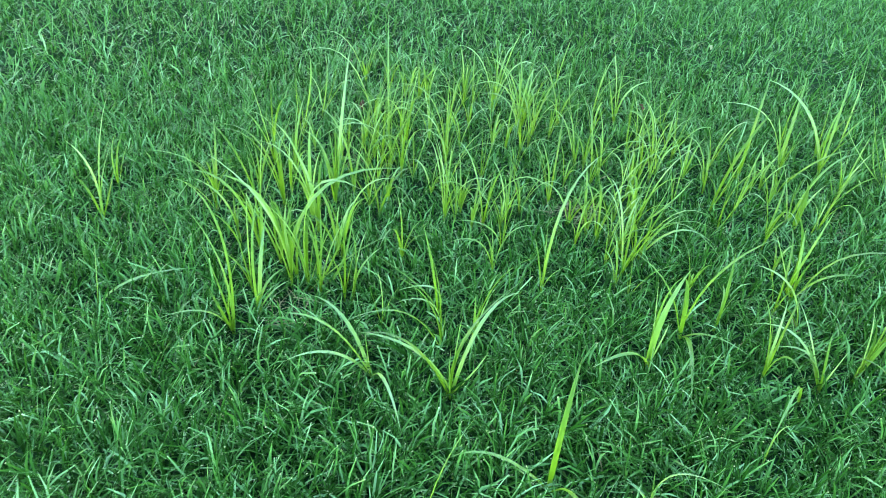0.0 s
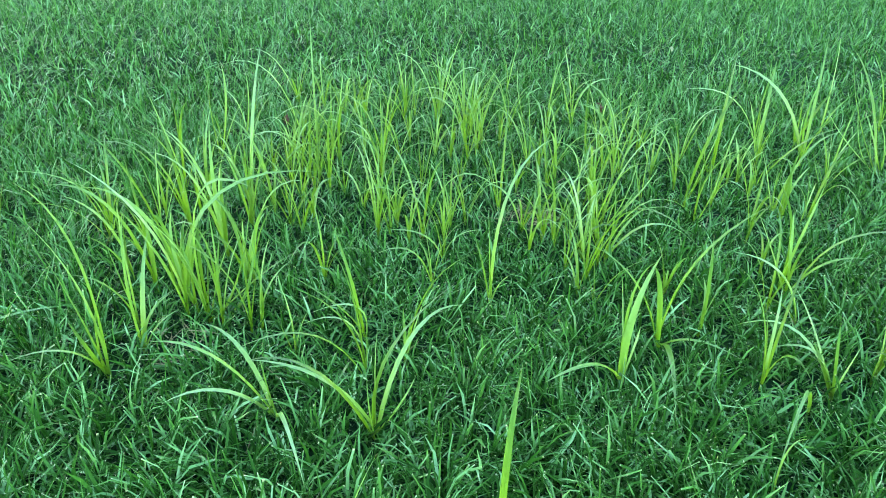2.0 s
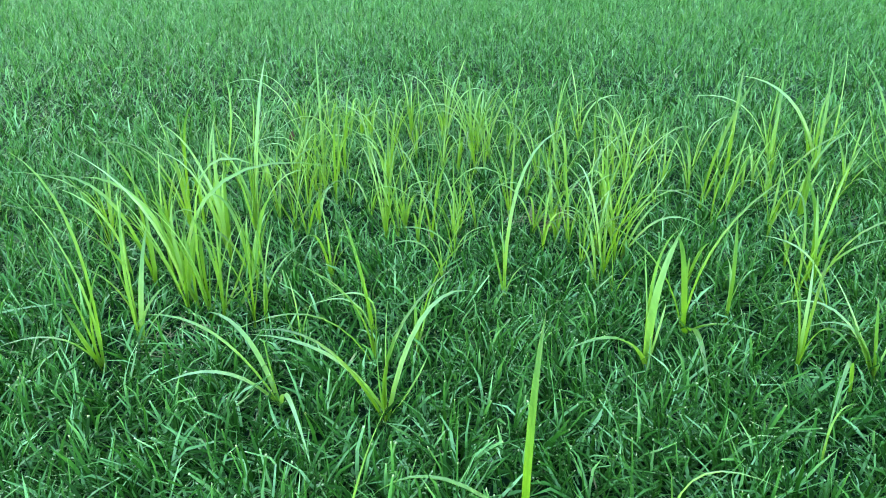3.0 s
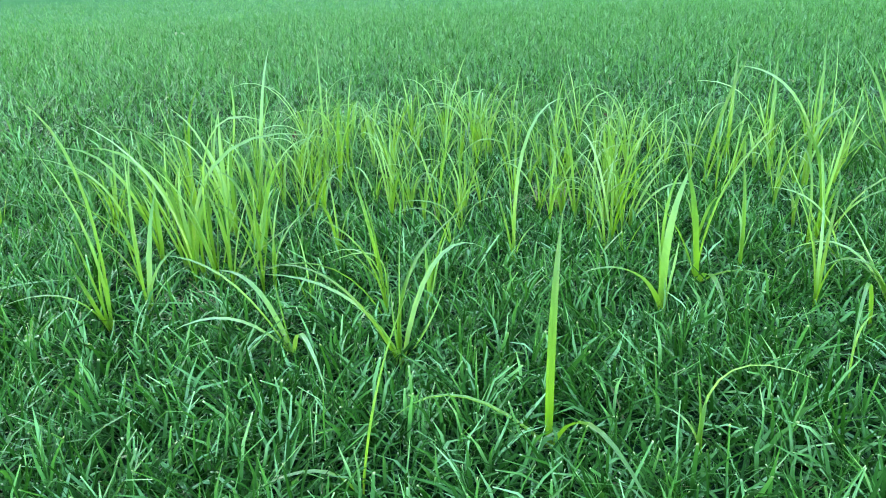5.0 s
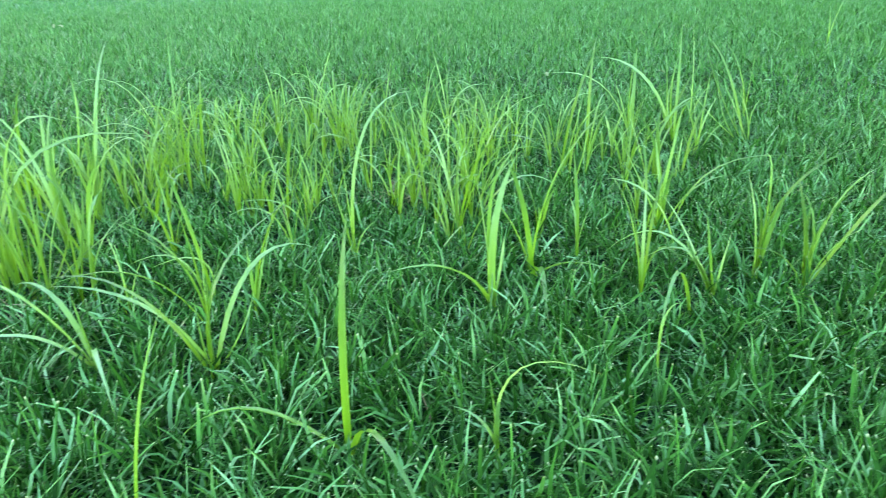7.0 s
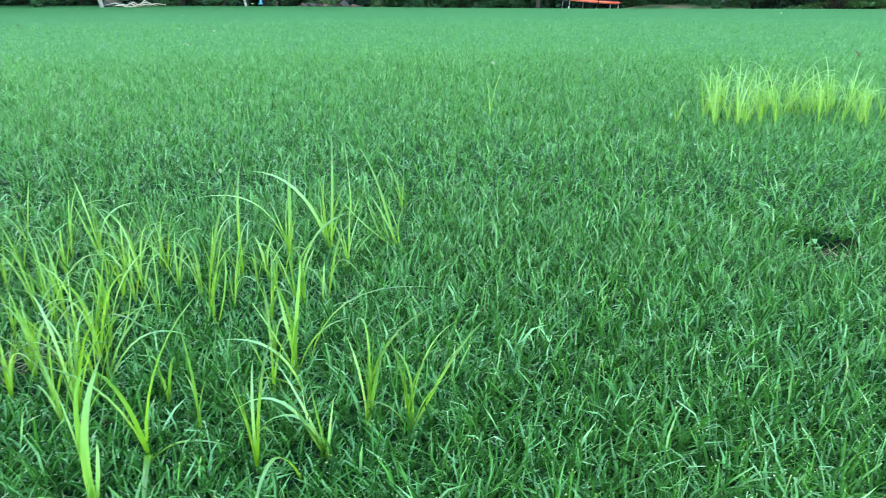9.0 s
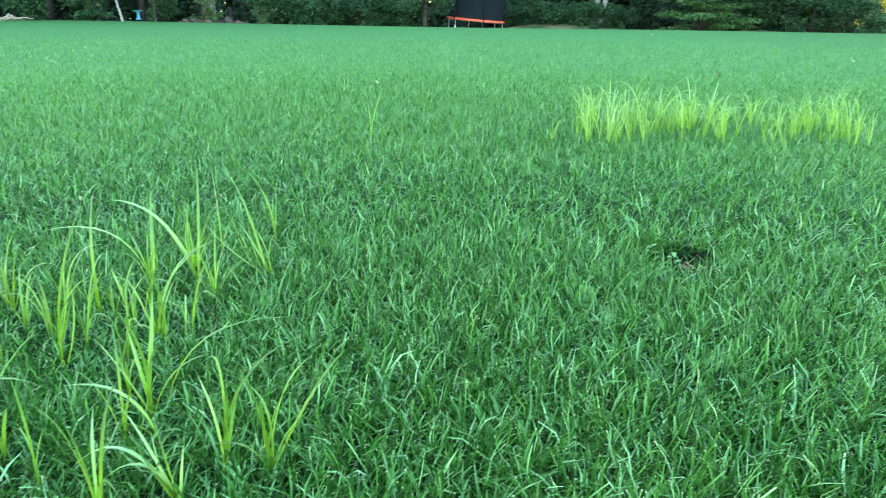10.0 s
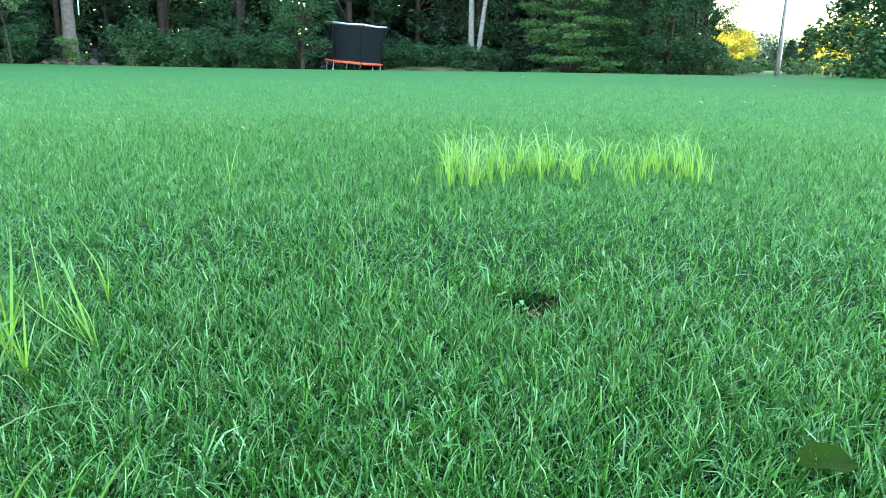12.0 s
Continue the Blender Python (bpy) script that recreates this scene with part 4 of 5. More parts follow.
DRY_BANK, t, b = material("dry_grass_bank", 0.95, 0.1)
t.links.new(ramp(t, tex_noise(t, 0.9, 6), [(0.35, (0.03, 0.07, 0.025)), (0.5, (0.09, 0.1, 0.045)), (0.7, (0.2, 0.15, 0.09))]), b.inputs["Base Color"])
bump(t, b, tex_noise(t, 10, 5), 1.0, 0.06)
MULCH, t, b = material("bark_mulch", 0.95, 0.1)
t.links.new(ramp(t, tex_noise(t, 5, 6), [(0.35, (0.03, 0.02, 0.016)), (0.7, (0.12, 0.075, 0.055))]), b.inputs["Base Color"])
bump(t, b, tex_noise(t, 20, 5), 1.0, 0.05)
bank("tan dry grass bank at the foot of the woods", 22.2, 33.0, 39.6, 3.2, 0.62, DRY_BANK)
bank("tan dry grass bank at the foot of the woods", 38.6, 43.0, 39.0, 2.6, 0.5, DRY_BANK)
bank("brown bark mulch bed round the large tree", -0.5, 5.5, 39.6, 2.0, 0.42, MULCH)

def leaf_cloud(name, centres, radii, per, size, mat, parent, flat=1.0):
    """A crown: many small leaf faces gathered in uneven clumps."""
    centres, radii = np.asarray(centres), np.asarray(radii)
    n = len(centres) * per
    c = np.repeat(centres, per, 0)
    r = np.repeat(radii, per)[:, None]
    d = rng.normal(size=(n, 3))
    d /= np.linalg.norm(d, axis=1)[:, None]
    p = c + d * r * rng.random((n, 1)) ** 0.45 * np.array([1, 1, flat])
    u = rng.normal(size=(n, 3))
    u[:, 2] *= 0.5
    u /= np.linalg.norm(u, axis=1)[:, None]
    w = np.cross(u, rng.normal(size=(n, 3)))
    w /= np.linalg.norm(w, axis=1)[:, None]
    ln, wd = size * rng.uniform(0.6, 1.4, (n, 1)), size * rng.uniform(0.3, 0.6, (n, 1))
    v = np.stack([p - u * ln * 0.5, p + w * wd * 0.5, p + u * ln * 0.5, p - w * wd * 0.5], 1).reshape(-1, 3)
    ob = big_mesh(name, v, np.arange(4 * n).reshape(-1, 4), mat)
    ob.parent = parent
    return ob


def tree(label, height, spread, first, trunk_r, clumps, per, size, mat, bark, lean=0.0, flat=0.7, shape="round", fine=False):
    """A tree at the origin: trunk, limbs and crown."""
    top = tagged(new("tree"), label, "tree", "trees at the lawn's edge")
    bm = bmesh.new()
    pts, n = [], 9
    for i in range(n + 1):
        s = i / n
        pts.append((lean * s * height + 0.12 * math.sin(3 * s + clumps), 0.1 * math.sin(4.3 * s), -0.3 + s * (height * 0.92 + 0.3)))
    tube(bm, pts, [trunk_r * (1.35 if i == 0 else 1.0) * (1 - 0.85 * i / n) for i in range(n + 1)], 10)
    trunk = part("trunk", bm, bark, top, smooth=True)
    centres, radii = [], []
    for k in range(clumps):
        s = first + (1 - first) * (k + rng.random()) / clumps
        if shape == "cone":
            reach = spread * (1.08 - s) * rng.uniform(0.55, 1.1)
        else:
            reach = spread * math.sqrt(max(0.05, 1 - (2 * (s - first) / (1 - first) - 0.9) ** 2 * 0.75)) * rng.uniform(0.35, 1.05)
        a = k * 2.4 + rng.normal(0, 0.4)
        centres.append((lean * s * height + reach * math.cos(a), reach * math.sin(a), s * height + rng.normal(0, 0.03 * height)))
        radii.append(spread * rng.uniform(0.2, 0.4))
        if k % 3 == 0:
            bm = bmesh.new()
            z0 = max(first * 0.7, s - 0.2) * height
            c = centres[-1]
            tube(bm, [(lean * z0, 0, z0), (c[0] * 0.5, c[1] * 0.5, (z0 + c[2]) / 2 + 0.2), c], [trunk_r * 0.4, trunk_r * 0.25, trunk_r * 0.06], 6)
            part("limb", bm, bark, trunk, smooth=True)
    low = [k for k in range(clumps) if centres[k][2] < 7.5] if fine else list(range(clumps))
    high = [k for k in range(clumps) if k not in low]
    if low:
        gain = 2.3 if fine else 1
        leaf_cloud("crown", [centres[k] for k in low], [radii[k] for k in low], int(per * gain), size / gain ** 0.7, mat, top, flat)
    if high:
        leaf_cloud("upper_crown", [centres[k] for k in high], [radii[k] for k in high], int(per * 0.6), size * 1.9, mat, top, flat)
    return top


def shrub(label, width, height, clumps, per, size, mat):
    top = tagged(new("shrub"), label, "shrub", "shrubs along the lawn's edge")
    for k in range(4):
        a = k * 1.6 + 0.4
        bm = bmesh.new()
        tube(bm, [(0.1 * math.cos(a), 0.1 * math.sin(a), -0.1), (0.3 * width * math.cos(a), 0.3 * width * math.sin(a), height * 0.4), (0.4 * width * math.cos(a), 0.4 * width * math.sin(a), height * 0.8)], [0.03, 0.02, 0.006], 5)
        part("stem", bm, BARK, top, smooth=True)
    c = [(rng.normal(0, 0.33) * width, rng.normal(0, 0.3) * width, height * rng.uniform(0.12, 0.92)) for k in range(clumps)]
    leaf_cloud("foliage", c, [height * rng.uniform(0.13, 0.26) for k in range(clumps)], per, size, mat, top, 0.8)
    return top


def stand(ob, az, r, turn=0.0, size=1.0, sink=0.0):
    x, y, z = polar(az, r)
    ob.matrix_world = Matrix.Translation((x, y, z - sink)) @ Matrix.Rotation(radians(turn), 4, "Z") @ Matrix.Scale(size, 4)
    return ob


def again(ob, az, r, turn, size):
    x, y, z = polar(az, r)
    twin = copy_thing(ob, Matrix.Translation((x, y, z)) @ Matrix.Rotation(radians(turn), 4, "Z"))
    twin.scale = (size, size, size * rng.uniform(0.92, 1.1))
    return twin


TRUNK_BARK = plain("brown_grey_bark", (0.1, 0.08, 0.076), 0.9, 0, 0.35, 7)
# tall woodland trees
wood_a = stand(tree("tall dark green woodland tree with a bare lower trunk", 17, 4.6, 0.22, 0.28, 30, 115, 0.34, SHADED_LEAF, BARK, fine=True), 8, 50)
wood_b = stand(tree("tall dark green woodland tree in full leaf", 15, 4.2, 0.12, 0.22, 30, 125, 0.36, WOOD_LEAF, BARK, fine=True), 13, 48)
wood_c = stand(tree("slim dark woodland tree behind the lawn", 16, 3.4, 0.3, 0.18, 26, 115, 0.34, SHADED_LEAF, BARK, fine=True), 4, 53)
wood_d = stand(tree("tall woodland tree, mostly unseen, added to shade the lawn", 17, 4.6, 0.1, 0.26, 26, 42, 0.75, SHADED_LEAF, BARK), -45, 52)
# rows run on unseen to the left, added to keep sun off the lawn
spots = []
for k in range(46):
    az = -66 + 109 * (k + 0.5) / 46 + rng.normal(0, 0.6)
    spots.append((az, 47 + (k * 7) % 12 + rng.uniform(0, 3)))
for k, (az, r) in enumerate(spots):
    again((wood_a, wood_b, wood_c)[k % 3] if az > -14 else wood_d, az, r, rng.uniform(0, 360), rng.uniform(0.85, 1.15))
for k in range(16):
    again(wood_d, -70 + 7.0 * k + rng.normal(0, 1), 66 + (k * 5) % 9, rng.uniform(0, 360), 1.15)

# dense growth deep in the woods
n = 300
az = np.radians(-72 + 114.5 * (np.arange(n) + rng.random(n)) / n)
r = rng.uniform(58, 74, n)
c = np.stack([CENTRE[0] + r * np.sin(az), CENTRE[1] + r * np.cos(az), 14 * rng.random(n) ** 1.2 - 0.3], -1)
far_growth = leaf_cloud("far_woods", c, rng.uniform(2.0, 3.4, n), 200, 1.0, SHADED_LEAF, None, 0.9)
tagged(far_growth, "dense foliage deep inside the woods, shade in its colour", "woods", kind="stuff")

# added ring behind the woods, mostly unseen, that blocks the low sun
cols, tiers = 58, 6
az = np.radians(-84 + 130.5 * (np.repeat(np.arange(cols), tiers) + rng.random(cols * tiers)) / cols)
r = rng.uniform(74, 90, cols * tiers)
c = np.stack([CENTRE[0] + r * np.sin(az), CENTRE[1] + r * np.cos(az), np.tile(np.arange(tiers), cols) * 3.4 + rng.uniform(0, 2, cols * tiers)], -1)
tagged(leaf_cloud("far_woods", c, rng.uniform(3.0, 4.0, cols * tiers), 110, 2.0, SHADED_LEAF, None, 0.9), "added dense foliage behind the woods that blocks the low sun", "woods", kind="stuff")

# undergrowth between the trunks
n = 260
az = np.radians(-68 + 112.5 * (np.arange(n) + rng.random(n)) / n)
r = rng.uniform(45, 56, n)
c = np.stack([CENTRE[0] + r * np.sin(az), CENTRE[1] + r * np.cos(az), 3.2 * rng.random(n) ** 2.2 - 0.35], -1)
tagged(leaf_cloud("undergrowth", c, rng.uniform(0.9, 1.7, n), 130, 0.4, SHADED_LEAF, None, 0.8), "green undergrowth between the tree trunks, shade in its colour", "undergrowth", kind="stuff")

# trees that stand out
big_trunk = stand(tree("large tree with a thick grey trunk at the lawn's edge", 18, 5.0, 0.3, 0.34, 30, 110, 0.34, WOOD_LEAF, TRUNK_BARK, fine=True), 2.0, 42)
stand(tree("pale grey twin-trunk tree, upright stem", 17, 3.0, 0.45, 0.2, 20, 90, 0.3, WOOD_LEAF, PALE_BARK, fine=True), 29.7, 45.5)
stand(tree("pale grey twin-trunk tree, leaning stem", 16, 2.6, 0.5, 0.17, 18, 90, 0.3, WOOD_LEAF, PALE_BARK, lean=0.1, fine=True), 30.2, 45.5, -20)
stand(tree("broad tree with layered horizontal green branches reaching the ground", 9, 2.6, 0.02, 0.16, 115, 300, 0.15, FRESH_LEAF, BARK, flat=0.22), 37.0, 39.5)
stand(tree("small leafy tree beside the trampoline", 6.0, 1.7, 0.2, 0.12, 44, 210, 0.13, WOOD_LEAF, BARK), 17.3, 37.4)
stand(tree("thin pale leaning sapling with sparse leaves", 4.6, 1.9, 0.4, 0.06, 26, 150, 0.12, PALE_LEAF, PALE_BARK, lean=-0.22), -3.9, 39.5)
for az, r, size in ((41.5, 42, 0.55), (42.6, 41.5, 0.45), (44.2, 42, 0.5), (41.5, 43, 0.62), (43.2, 45, 0.72), (45.0, 44, 0.66), (46.3, 46, 0.55), (40.0, 46, 0.85), (45.4, 50, 0.75), (45.7, 44.5, 0.6), (46.4, 47.5, 0.6)):
    again(wood_b, az, r, rng.uniform(0, 360), size)
right_tree = stand(tree("dark green bushy tree at the far corner of the lawn", 9, 3.7, 0.02, 0.2, 120, 380, 0.26, WOOD_LEAF, BARK), 59.7, 37)
again(right_tree, 64.5, 37, 80, 1.1)

stand(tree("slim young tree with hanging pale green leaves", 4.4, 1.1, 0.5, 0.05, 14, 120, 0.12, PALE_LEAF, BARK), -1.9, 38.6)

# shrubs
bush_a = stand(shrub("dense green shrub at the edge of the woods", 1.6, 2.5, 32, 135, 0.165, WOOD_LEAF), 6.0, 42)
bush_b = stand(shrub("low leafy green shrub at the edge of the woods", 1.5, 1.8, 26, 140, 0.145, WOOD_LEAF), 9.0, 41.5)
for az, size, low in ((-22, 1.0, 0), (-17, 0.9, 1), (-9.5, 0.9, 0), (-5.6, 0.8, 1), (-1.2, 0.75, 0), (6.2, 0.9, 1), (7.2, 0.75, 0), (8.4, 0.9, 0), (10.1, 0.88, 0), (11.4, 0.95, 0), (12.8, 1.1, 1), (14.2, 0.92, 0),
                      (15.6, 0.88, 0), (16.8, 0.9, 1), (24.3, 0.75, 0), (25.5, 0.95, 1), (27.1, 0.95, 1), (28.5, 0.65, 0), (30.0, 0.95, 1), (31.5, 0.85, 1), (40.5, 1.1, 0), (41.8, 1.1, 0), (43.5, 1.3, 1), (45.1, 1.0, 0), (46.7, 1.2, 1)):
    again((bush_a, bush_b)[low], az, 42.3 + rng.uniform(-0.5, 1.2), rng.uniform(0, 360), size)
stand(shrub("small pale green shrub at the foot of the large tree", 0.9, 1.4, 20, 120, 0.11, PALE_LEAF), 1.75, 40.6)
stand(shrub("thin pale green shrub at the edge of the tree bed", 0.7, 1.1, 12, 70, 0.1, PALE_LEAF), 5.6, 41.0)

# sunlit trees and the treeline beyond the gap
gold = stand(tree("round tree with sunlit yellow-green leaves far beyond the lawn", 5.8, 3.2, 0.1, 0.2, 54, 520, 0.2, FAR_LEAF, BARK), 48.3, 118)
again(gold, 54.2, 112, 40, 0.95)
again(gold, 55.6, 104, 100, 1.1)
again(gold, 47.2, 125, 200, 1.05)
n = 130
az, r = np.radians(np.linspace(46.5, 57, n)), rng.uniform(190, 215, n)
c = np.stack([CENTRE[0] + r * np.sin(az), CENTRE[1] + r * np.cos(az), rng.uniform(-3, 5.0, n)], -1)
tagged(leaf_cloud("far_treeline", c, rng.uniform(2.5, 4.0, n), 260, 0.9, HAZE_TINT_LEAF, None), "treeline far beyond the lawn, haze painted into its colour", "woods", kind="stuff")
evergreen = stand(tree("small dark conical evergreen far beyond the lawn", 4.3, 1.3, 0.04, 0.1, 40, 150, 0.2, WOOD_LEAF, BARK, shape="cone"), 53.0, 82)
again(evergreen, 52.0, 88, 70, 0.85)
far_bush = shrub("pale green shrub beyond the lawn's edge", 2.2, 1.5, 18, 90, 0.2, PALE_LEAF)
stand(far_bush, 49.2, 72)
for az, r, size in ((51.9, 76, 0.9), (50.3, 84, 0.8), (52.8, 88, 0.9), (54.2, 80, 1.0), (48.2, 78, 1.0), (53.4, 70, 0.7)):
    again(far_bush, az, r, rng.uniform(0, 360), size)
for az, r, size in ((47.6, 60, 0.75), (48.3, 58, 0.8), (49.0, 60, 0.7), (52.6, 62, 0.5), (55.0, 60, 0.6), (56.0, 58, 0.7)):
    again(far_bush, az, r, rng.uniform(0, 360), size)


# ---- trampoline ----
FRAME_RED = plain("red_orange_pad", (0.62, 0.09, 0.04), 0.45, 0, 0.15, 6)
STEEL = plain("galvanised_steel", (0.55, 0.56, 0.58), 0.4, 0.6, 0.1, 8)
FOAM = plain("pale_foam_sleeve", (0.5, 0.54, 0.6), 0.6, 0, 0.1, 6)
BLACK = plain("black_mat", (0.01, 0.01, 0.012), 0.8, 0, 0.3, 30, 0.1)
NET, t, b = material("black_net", 0.9, 0.08)
b.inputs["Base Color"].default_value = (0.008, 0.012, 0.015, 1)
co = t.nodes.new("ShaderNodeUVMap")
wv = []
for axis, freq in ((0, 380.0), (1, 90.0)):
    sx = t.nodes.new("ShaderNodeSeparateXYZ")
    t.links.new(co.outputs[0], sx.inputs[0])
    m1 = t.nodes.new("ShaderNodeMath")
    m1.operation, m1.inputs[1].default_value = "MULTIPLY", freq
    m2 = t.nodes.new("ShaderNodeMath")
    m2.operation = "FRACT"
    m3 = t.nodes.new("ShaderNodeMath")
    m3.operation, m3.inputs[1].default_value = "LESS_THAN", 0.72
    t.links.new(sx.outputs[axis], m1.inputs[0])
    t.links.new(m1.outputs[0], m2.inputs[0])
    t.links.new(m2.outputs[0], m3.inputs[0])
    wv.append(m3.outputs[0])
mxm = t.nodes.new("ShaderNodeMath")
mxm.operation = "MAXIMUM"
t.links.new(wv[0], mxm.inputs[0])
t.links.new(wv[1], mxm.inputs[1])
t.links.new(mxm.outputs[0], b.inputs["Alpha"])


def ring(bm, radius, z, thick, sides=8, seg=32, squash=1.0):
    rows = []
    for k in range(seg):
        a = 2 * math.pi * k / seg
        rows.append([bm.verts.new(((radius + thick * math.cos(j * 2 * math.pi / sides)) * math.cos(a), (radius + thick * math.cos(j * 2 * math.pi / sides)) * math.sin(a), z + squash * thick * math.sin(j * 2 * math.pi / sides))) for j in range(sides)])
    for k in range(seg):
        for j in range(sides):
            bm.faces.new((rows[k][j], rows[(k + 1) % seg][j], rows[(k + 1) % seg][(j + 1) % sides], rows[k][(j + 1) % sides]))
    return bm


def trampoline(radius, deck, high):
    top = tagged(new("trampoline"), "round trampoline with black safety net and red-orange rim pad", "trampoline")
    part("rim_frame", ring(bmesh.new(), radius, deck, 0.035), STEEL, top, smooth=True)
    part("rim_pad", ring(bmesh.new(), radius - 0.06, deck + 0.03, 0.15, squash=0.42), FRAME_RED, top, "red-orange rim pad", smooth=True)
    bm = bmesh.new()
    bmesh.ops.create_circle(bm, cap_ends=True, segments=32, radius=radius - 0.18, matrix=Matrix.Translation((0, 0, deck + 0.01)))
    part("jumping_mat", bm, BLACK, top)
    wide = 1.13 * radius
    tops = []
    for k in range(6):
        a = 2 * math.pi * k / 6
        ca, sa = math.cos(a), math.sin(a)
        bm = bmesh.new()
        tube(bm, [(radius * ca, radius * sa, deck), (radius * ca, radius * sa, 0.05), (0.93 * radius * ca, 0.93 * radius * sa, 0.0)], [0.03] * 3, 8)
        part("leg", bm, STEEL, top, smooth=True)
        bm = bmesh.new()
        tube(bm, [(1.03 * radius * ca, 1.03 * radius * sa, deck - 0.3), (1.05 * radius * ca, 1.05 * radius * sa, deck + 0.5), (wide * ca, wide * sa, high)], [0.03, 0.03, 0.025], 8)
        part("net_pole", bm, BLACK, top, smooth=True)
        tops.append(Vector((wide * ca, wide * sa, high)))
    for k in range(6):
        p, q = tops[k], tops[(k + 1) % 6]
        part("top_rail", tube(bmesh.new(), [p, (p + q) / 2 - Vector((0, 0, 0.03)), q], [0.04] * 3, 8), FOAM, top, "pale foam-sleeved top rail", smooth=True)
    per, verts, uvs, faces = 8, [], [], []
    for k in range(6 * per + 1):
        i, f = (k // per) % 6, (k % per) / per
        p = tops[i].lerp(tops[(i + 1) % 6], f)
        a = 2 * math.pi * k / (6 * per)
        foot = Vector((0.97 * radius * math.cos(a), 0.97 * radius * math.sin(a), deck + 0.05))
        for j in range(5):
            s = j / 4
            q = foot.lerp(p - Vector((0, 0, 0.03 + 0.03 * math.sin(math.pi * f))), s)
            pinch = 1 - 0.03 * math.sin(math.pi * s)
            verts.append((q.x * pinch, q.y * pinch, q.z))
            uvs.append((k / (6 * per), s))
    for k in range(6 * per):
        faces += [(5 * k + j, 5 * k + 5 + j, 5 * k + 6 + j, 5 * k + 1 + j) for j in range(4)]
    mesh_object("safety_net", verts, faces, NET, top, uvs, smooth=True)
    return top


stand(trampoline(1.4, 0.8, 2.66), 21.0, 39.0, -96.5, sink=0.12)
tramp = bpy.data.objects["trampoline"]
spot = tramp.matrix_world.translation.copy()
tramp.matrix_world = Matrix.Translation(spot) @ Matrix.Rotation(radians(4.5), 4, (FWD[0], FWD[1], 0)) @ Matrix.Translation(-spot) @ tramp.matrix_world

# ---- pole, yard ornaments ----
POLE_WOOD = plain("weathered_pole_wood", (0.27, 0.26, 0.26), 0.85, 0, 0.3, 5)
pole = tagged(new("utility_pole"), "tall weathered grey wooden utility pole", "pole")
part("shaft", tube(bmesh.new(), [(0, 0, -0.3), (0.05, 0, 4), (0.12, 0, 9)], [0.12, 0.105, 0.085], 12), POLE_WOOD, pole, smooth=True)
part("conduit", tube(bmesh.new(), [(0.15, -0.1, -0.2), (0.17, -0.1, 2.4)], [0.04, 0.04], 8), STEEL, pole, smooth=True)
stand(pole, 51.3, 53, -40)

BLUE = plain("blue_glaze", (0.02, 0.16, 0.24), 0.35, 0, 0.15, 12)
WHITE = plain("white_paint", (0.26, 0.27, 0.26), 0.5, 0, 0.2, 9)
STONE = plain("grey_stone", (0.04, 0.038, 0.035), 0.85, 0, 0.35, 12, 0.1)
BRICK = plain("reddish_stone", (0.09, 0.055, 0.045), 0.9, 0, 0.3, 16, 0.1)
CHAR = plain("dark_stone", (0.012, 0.012, 0.013), 0.8, 0, 0.9, 12, 0.05)


def lathe(bm, profile, seg=18):
    rows = [[bm.verts.new((r * math.cos(2 * math.pi * k / seg), r * math.sin(2 * math.pi * k / seg), z)) for k in range(seg)] for r, z in profile]
    for r0, r1 in zip(rows, rows[1:]):
        for k in range(seg):
            bm.faces.new((r0[k], r0[(k + 1) % seg], r1[(k + 1) % seg], r1[k]))
    bm.faces.new(rows[-1])
    bm.faces.new(rows[0][::-1])
    return bm


bath = tagged(new("birdbath"), "small glazed blue birdbath on a pedestal", "birdbath")
part("pedestal", lathe(bmesh.new(), [(0.17, 0), (0.17, 0.04), (0.09, 0.09), (0.08, 0.4), (0.13, 0.46)]), BLUE, bath, smooth=True)
part("bowl", lathe(bmesh.new(), [(0.12, 0.46), (0.3, 0.53), (0.32, 0.56), (0.29, 0.56), (0.1, 0.5)]), BLUE, bath, smooth=True)
stand(bath, -2.8, 38.2, size=0.75, sink=-0.1)

lump = bmesh.new()
bmesh.ops.create_icosphere(lump, subdivisions=3, radius=0.5)
for v in lump.verts:
    v.co += 0.09 * noise.noise(v.co * 2.3) * v.co.normalized() * 3
    v.co.z = max(v.co.z, -0.28)
stone = part("edging_stone", lump, STONE, None, smooth=True)
tagged(stone, "rounded grey edging stone beside the tree bed", "stone", "edging stones")
x, y, z = polar(3.2, 39.6)
stone.matrix_world = Matrix.Translation((x, y, z + 0.12)) @ Matrix.Diagonal((0.5, 0.4, 0.5, 1))
for k in range(14):
    x, y, z = polar(rng.choice([2.6, 4.2, 1.2, -11.5, -12.6]) + rng.normal(0, 0.35), 39.6 + rng.uniform(-0.2, 1.0))
    s = rng.uniform(0.22, 0.42)
    twin = copy_thing(stone, Matrix.Translation((x, y, z + 0.25 * s)))
    twin.scale = (s * 1.2, s, s * 0.75)
    if k % 3 == 0:
        twin.data = twin.data.copy()
        twin.data.materials[0] = BRICK
        tagged(twin, "rounded reddish edging stone beside the tree bed")

orn = bmesh.new()
lathe(orn, [(0.2, 0.0), (0.22, 0.1), (0.17, 0.35), (0.12, 0.5), (0.17, 0.6), (0.16, 0.74), (0.05, 0.84)], 14)
stand(tagged(part("garden_ornament", orn, CHAR, None, smooth=True), "dark and pale carved stone garden ornament", "ornament"), 3.3, 40.3, size=0.8, sink=-0.25)

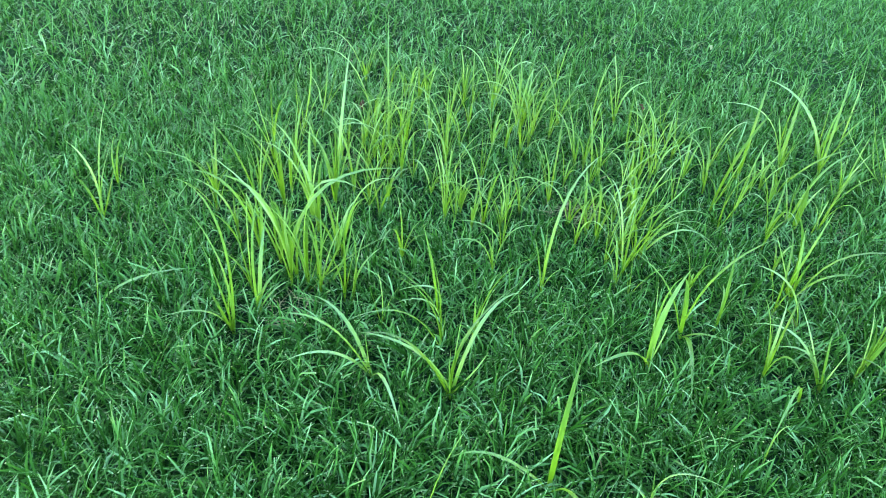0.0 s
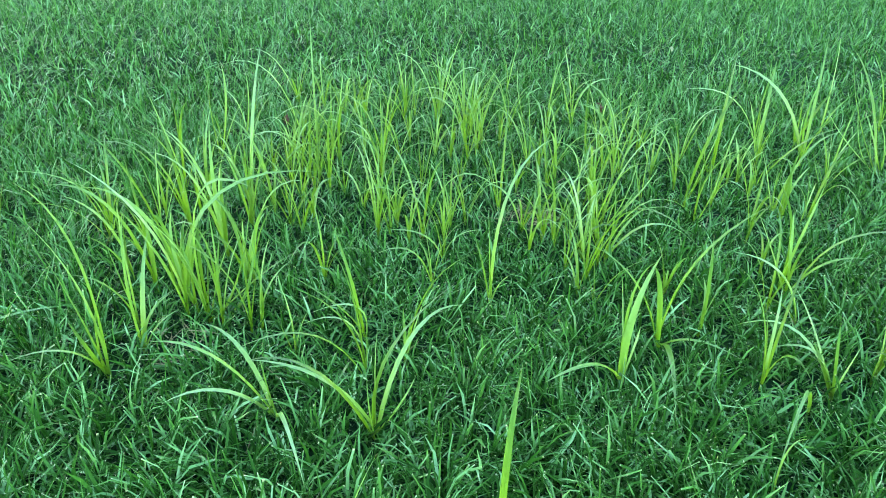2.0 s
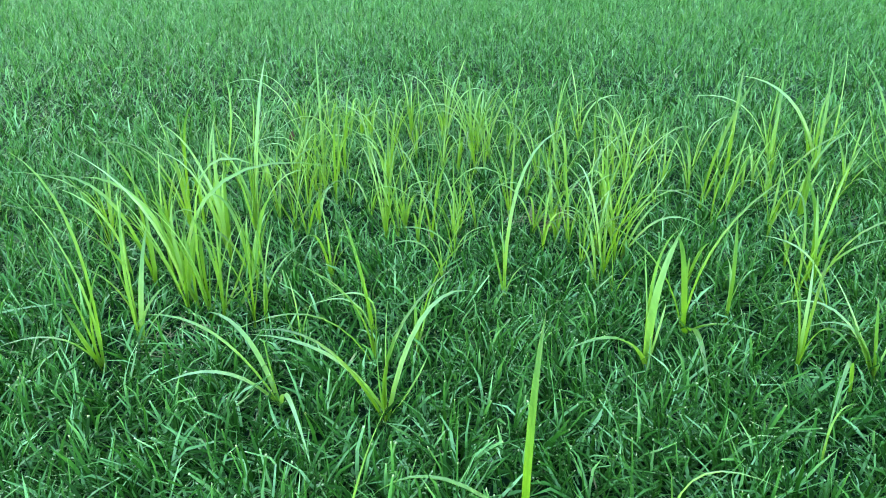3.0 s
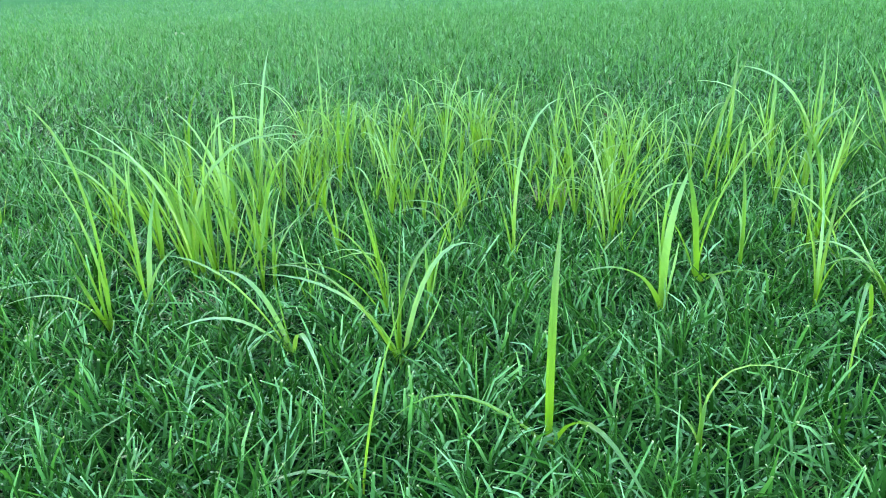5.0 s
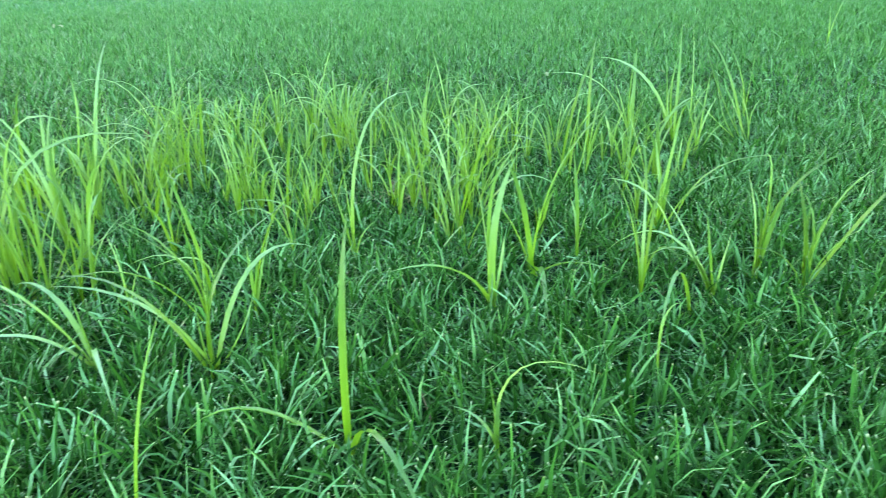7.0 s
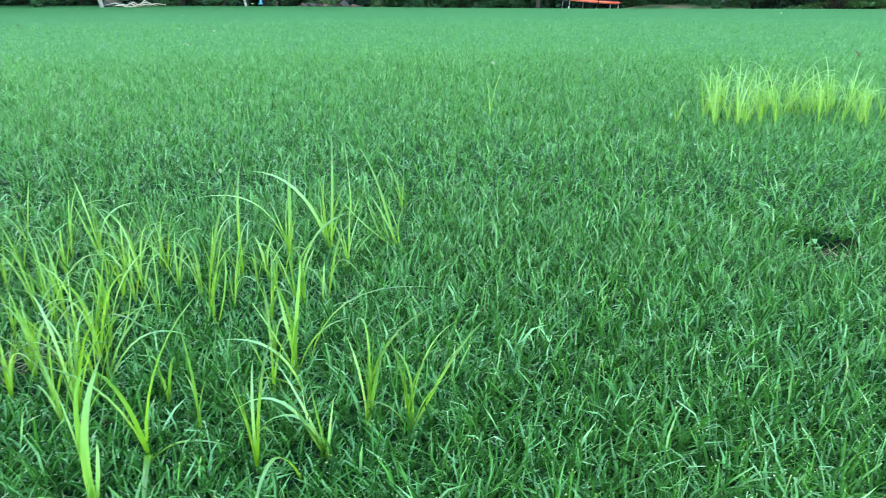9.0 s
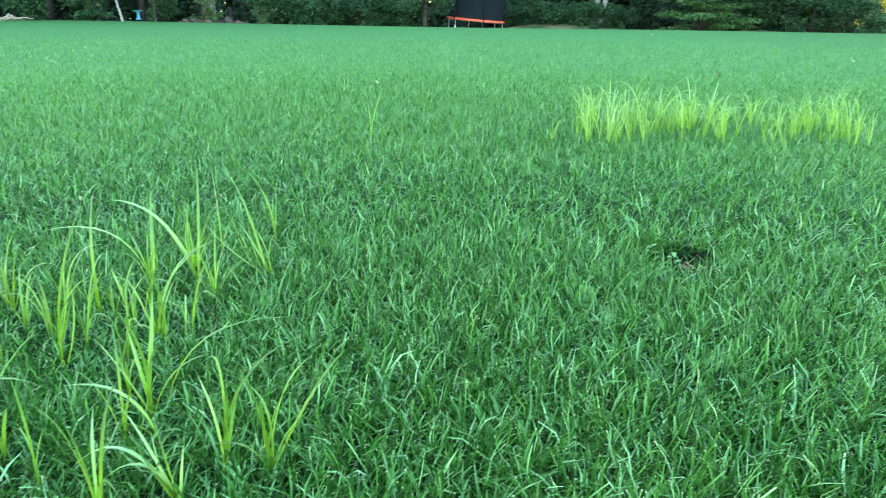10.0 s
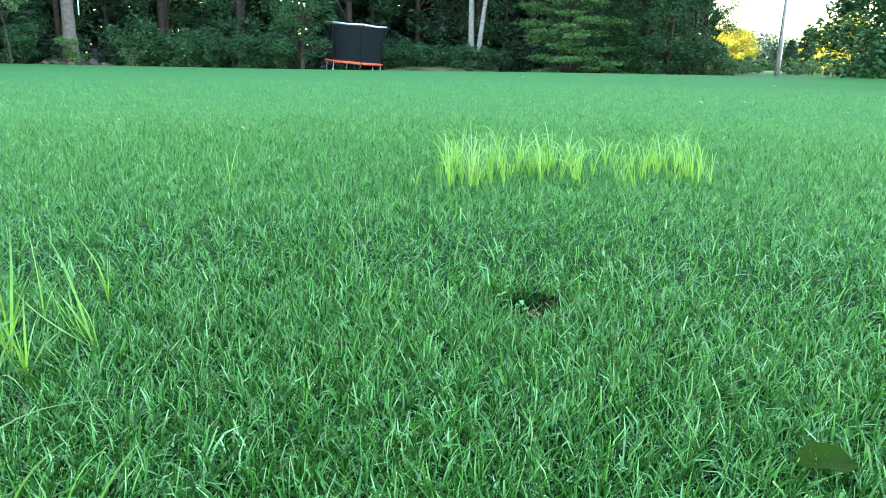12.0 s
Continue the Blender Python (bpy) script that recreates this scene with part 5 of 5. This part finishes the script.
tub = tagged(new("garden_tub"), "white square garden tub on a stand", "tub")
bm = bmesh.new()
bmesh.ops.create_cube(bm, size=1.0, matrix=Matrix.Translation((0, 0, 0.95)) @ Matrix.Diagonal((0.62, 0.45, 0.5, 1)))
bmesh.ops.bevel(bm, geom=bm.edges[:], offset=0.05, segments=2, affect="EDGES")
part("body", bm, WHITE, tub)
for k in (-1, 1):
    for j in (-1, 1):
        part("leg", tube(bmesh.new(), [(0.24 * k, 0.16 * j, 0), (0.24 * k, 0.16 * j, 0.72)], [0.03, 0.03], 6), CHAR, tub)
stand(tub, -5.5, 43.5)

x, y, z = polar(2.55, 41.6)
cord = part("hanging_cord", tube(bmesh.new(), [(0, 0, 2.5), (0.02, 0, 3.2), (-0.05, 0, 4.2), (-0.16, 0.1, 7.0)], [0.035, 0.035, 0.03, 0.03], 6), FOAM, None, smooth=True)
cord.location = (x, y, z)
tagged(cord, "pale cord hanging down beside the large tree trunk", "cord")

PALE_WOOD = plain("bare_branch_wood", (0.3, 0.26, 0.2), 0.85, 0, 0.3, 9)
pile = tagged(new("branch_pile"), "low pile of pale cut branches in the mulch bed", "branches")
for k in range(11):
    a, s, b = rng.uniform(-0.5, 0.5) + math.pi * (k % 2), rng.uniform(0.5, 1.1), rng.uniform(0.1, 0.34)
    c, d, o = math.cos(a), math.sin(a), rng.uniform(-0.45, 0.45)
    part("branch", tube(bmesh.new(), [(o, 0.3 * o, 0.03), (o + 0.5 * s * c, 0.5 * s * d, b), (o + s * c, s * d, 0.05 + 0.3 * b)], [0.03, 0.024, 0.01], 6), PALE_WOOD, pile, smooth=True)
stand(pile, -11.2, 38.6, 10)

leaning = tagged(new("leaning_post"), "white painted leaning post in a mulch bed", "post")
part("shaft", tube(bmesh.new(), [(0, 0, -0.1), (-0.35, 0, 1.6), (-0.8, 0, 3.6)], [0.1, 0.09, 0.08], 10), WHITE, leaning, smooth=True)
stand(leaning, -13.3, 40, -14)
again(big_trunk, -12.6, 43.5, 60, 0.85)
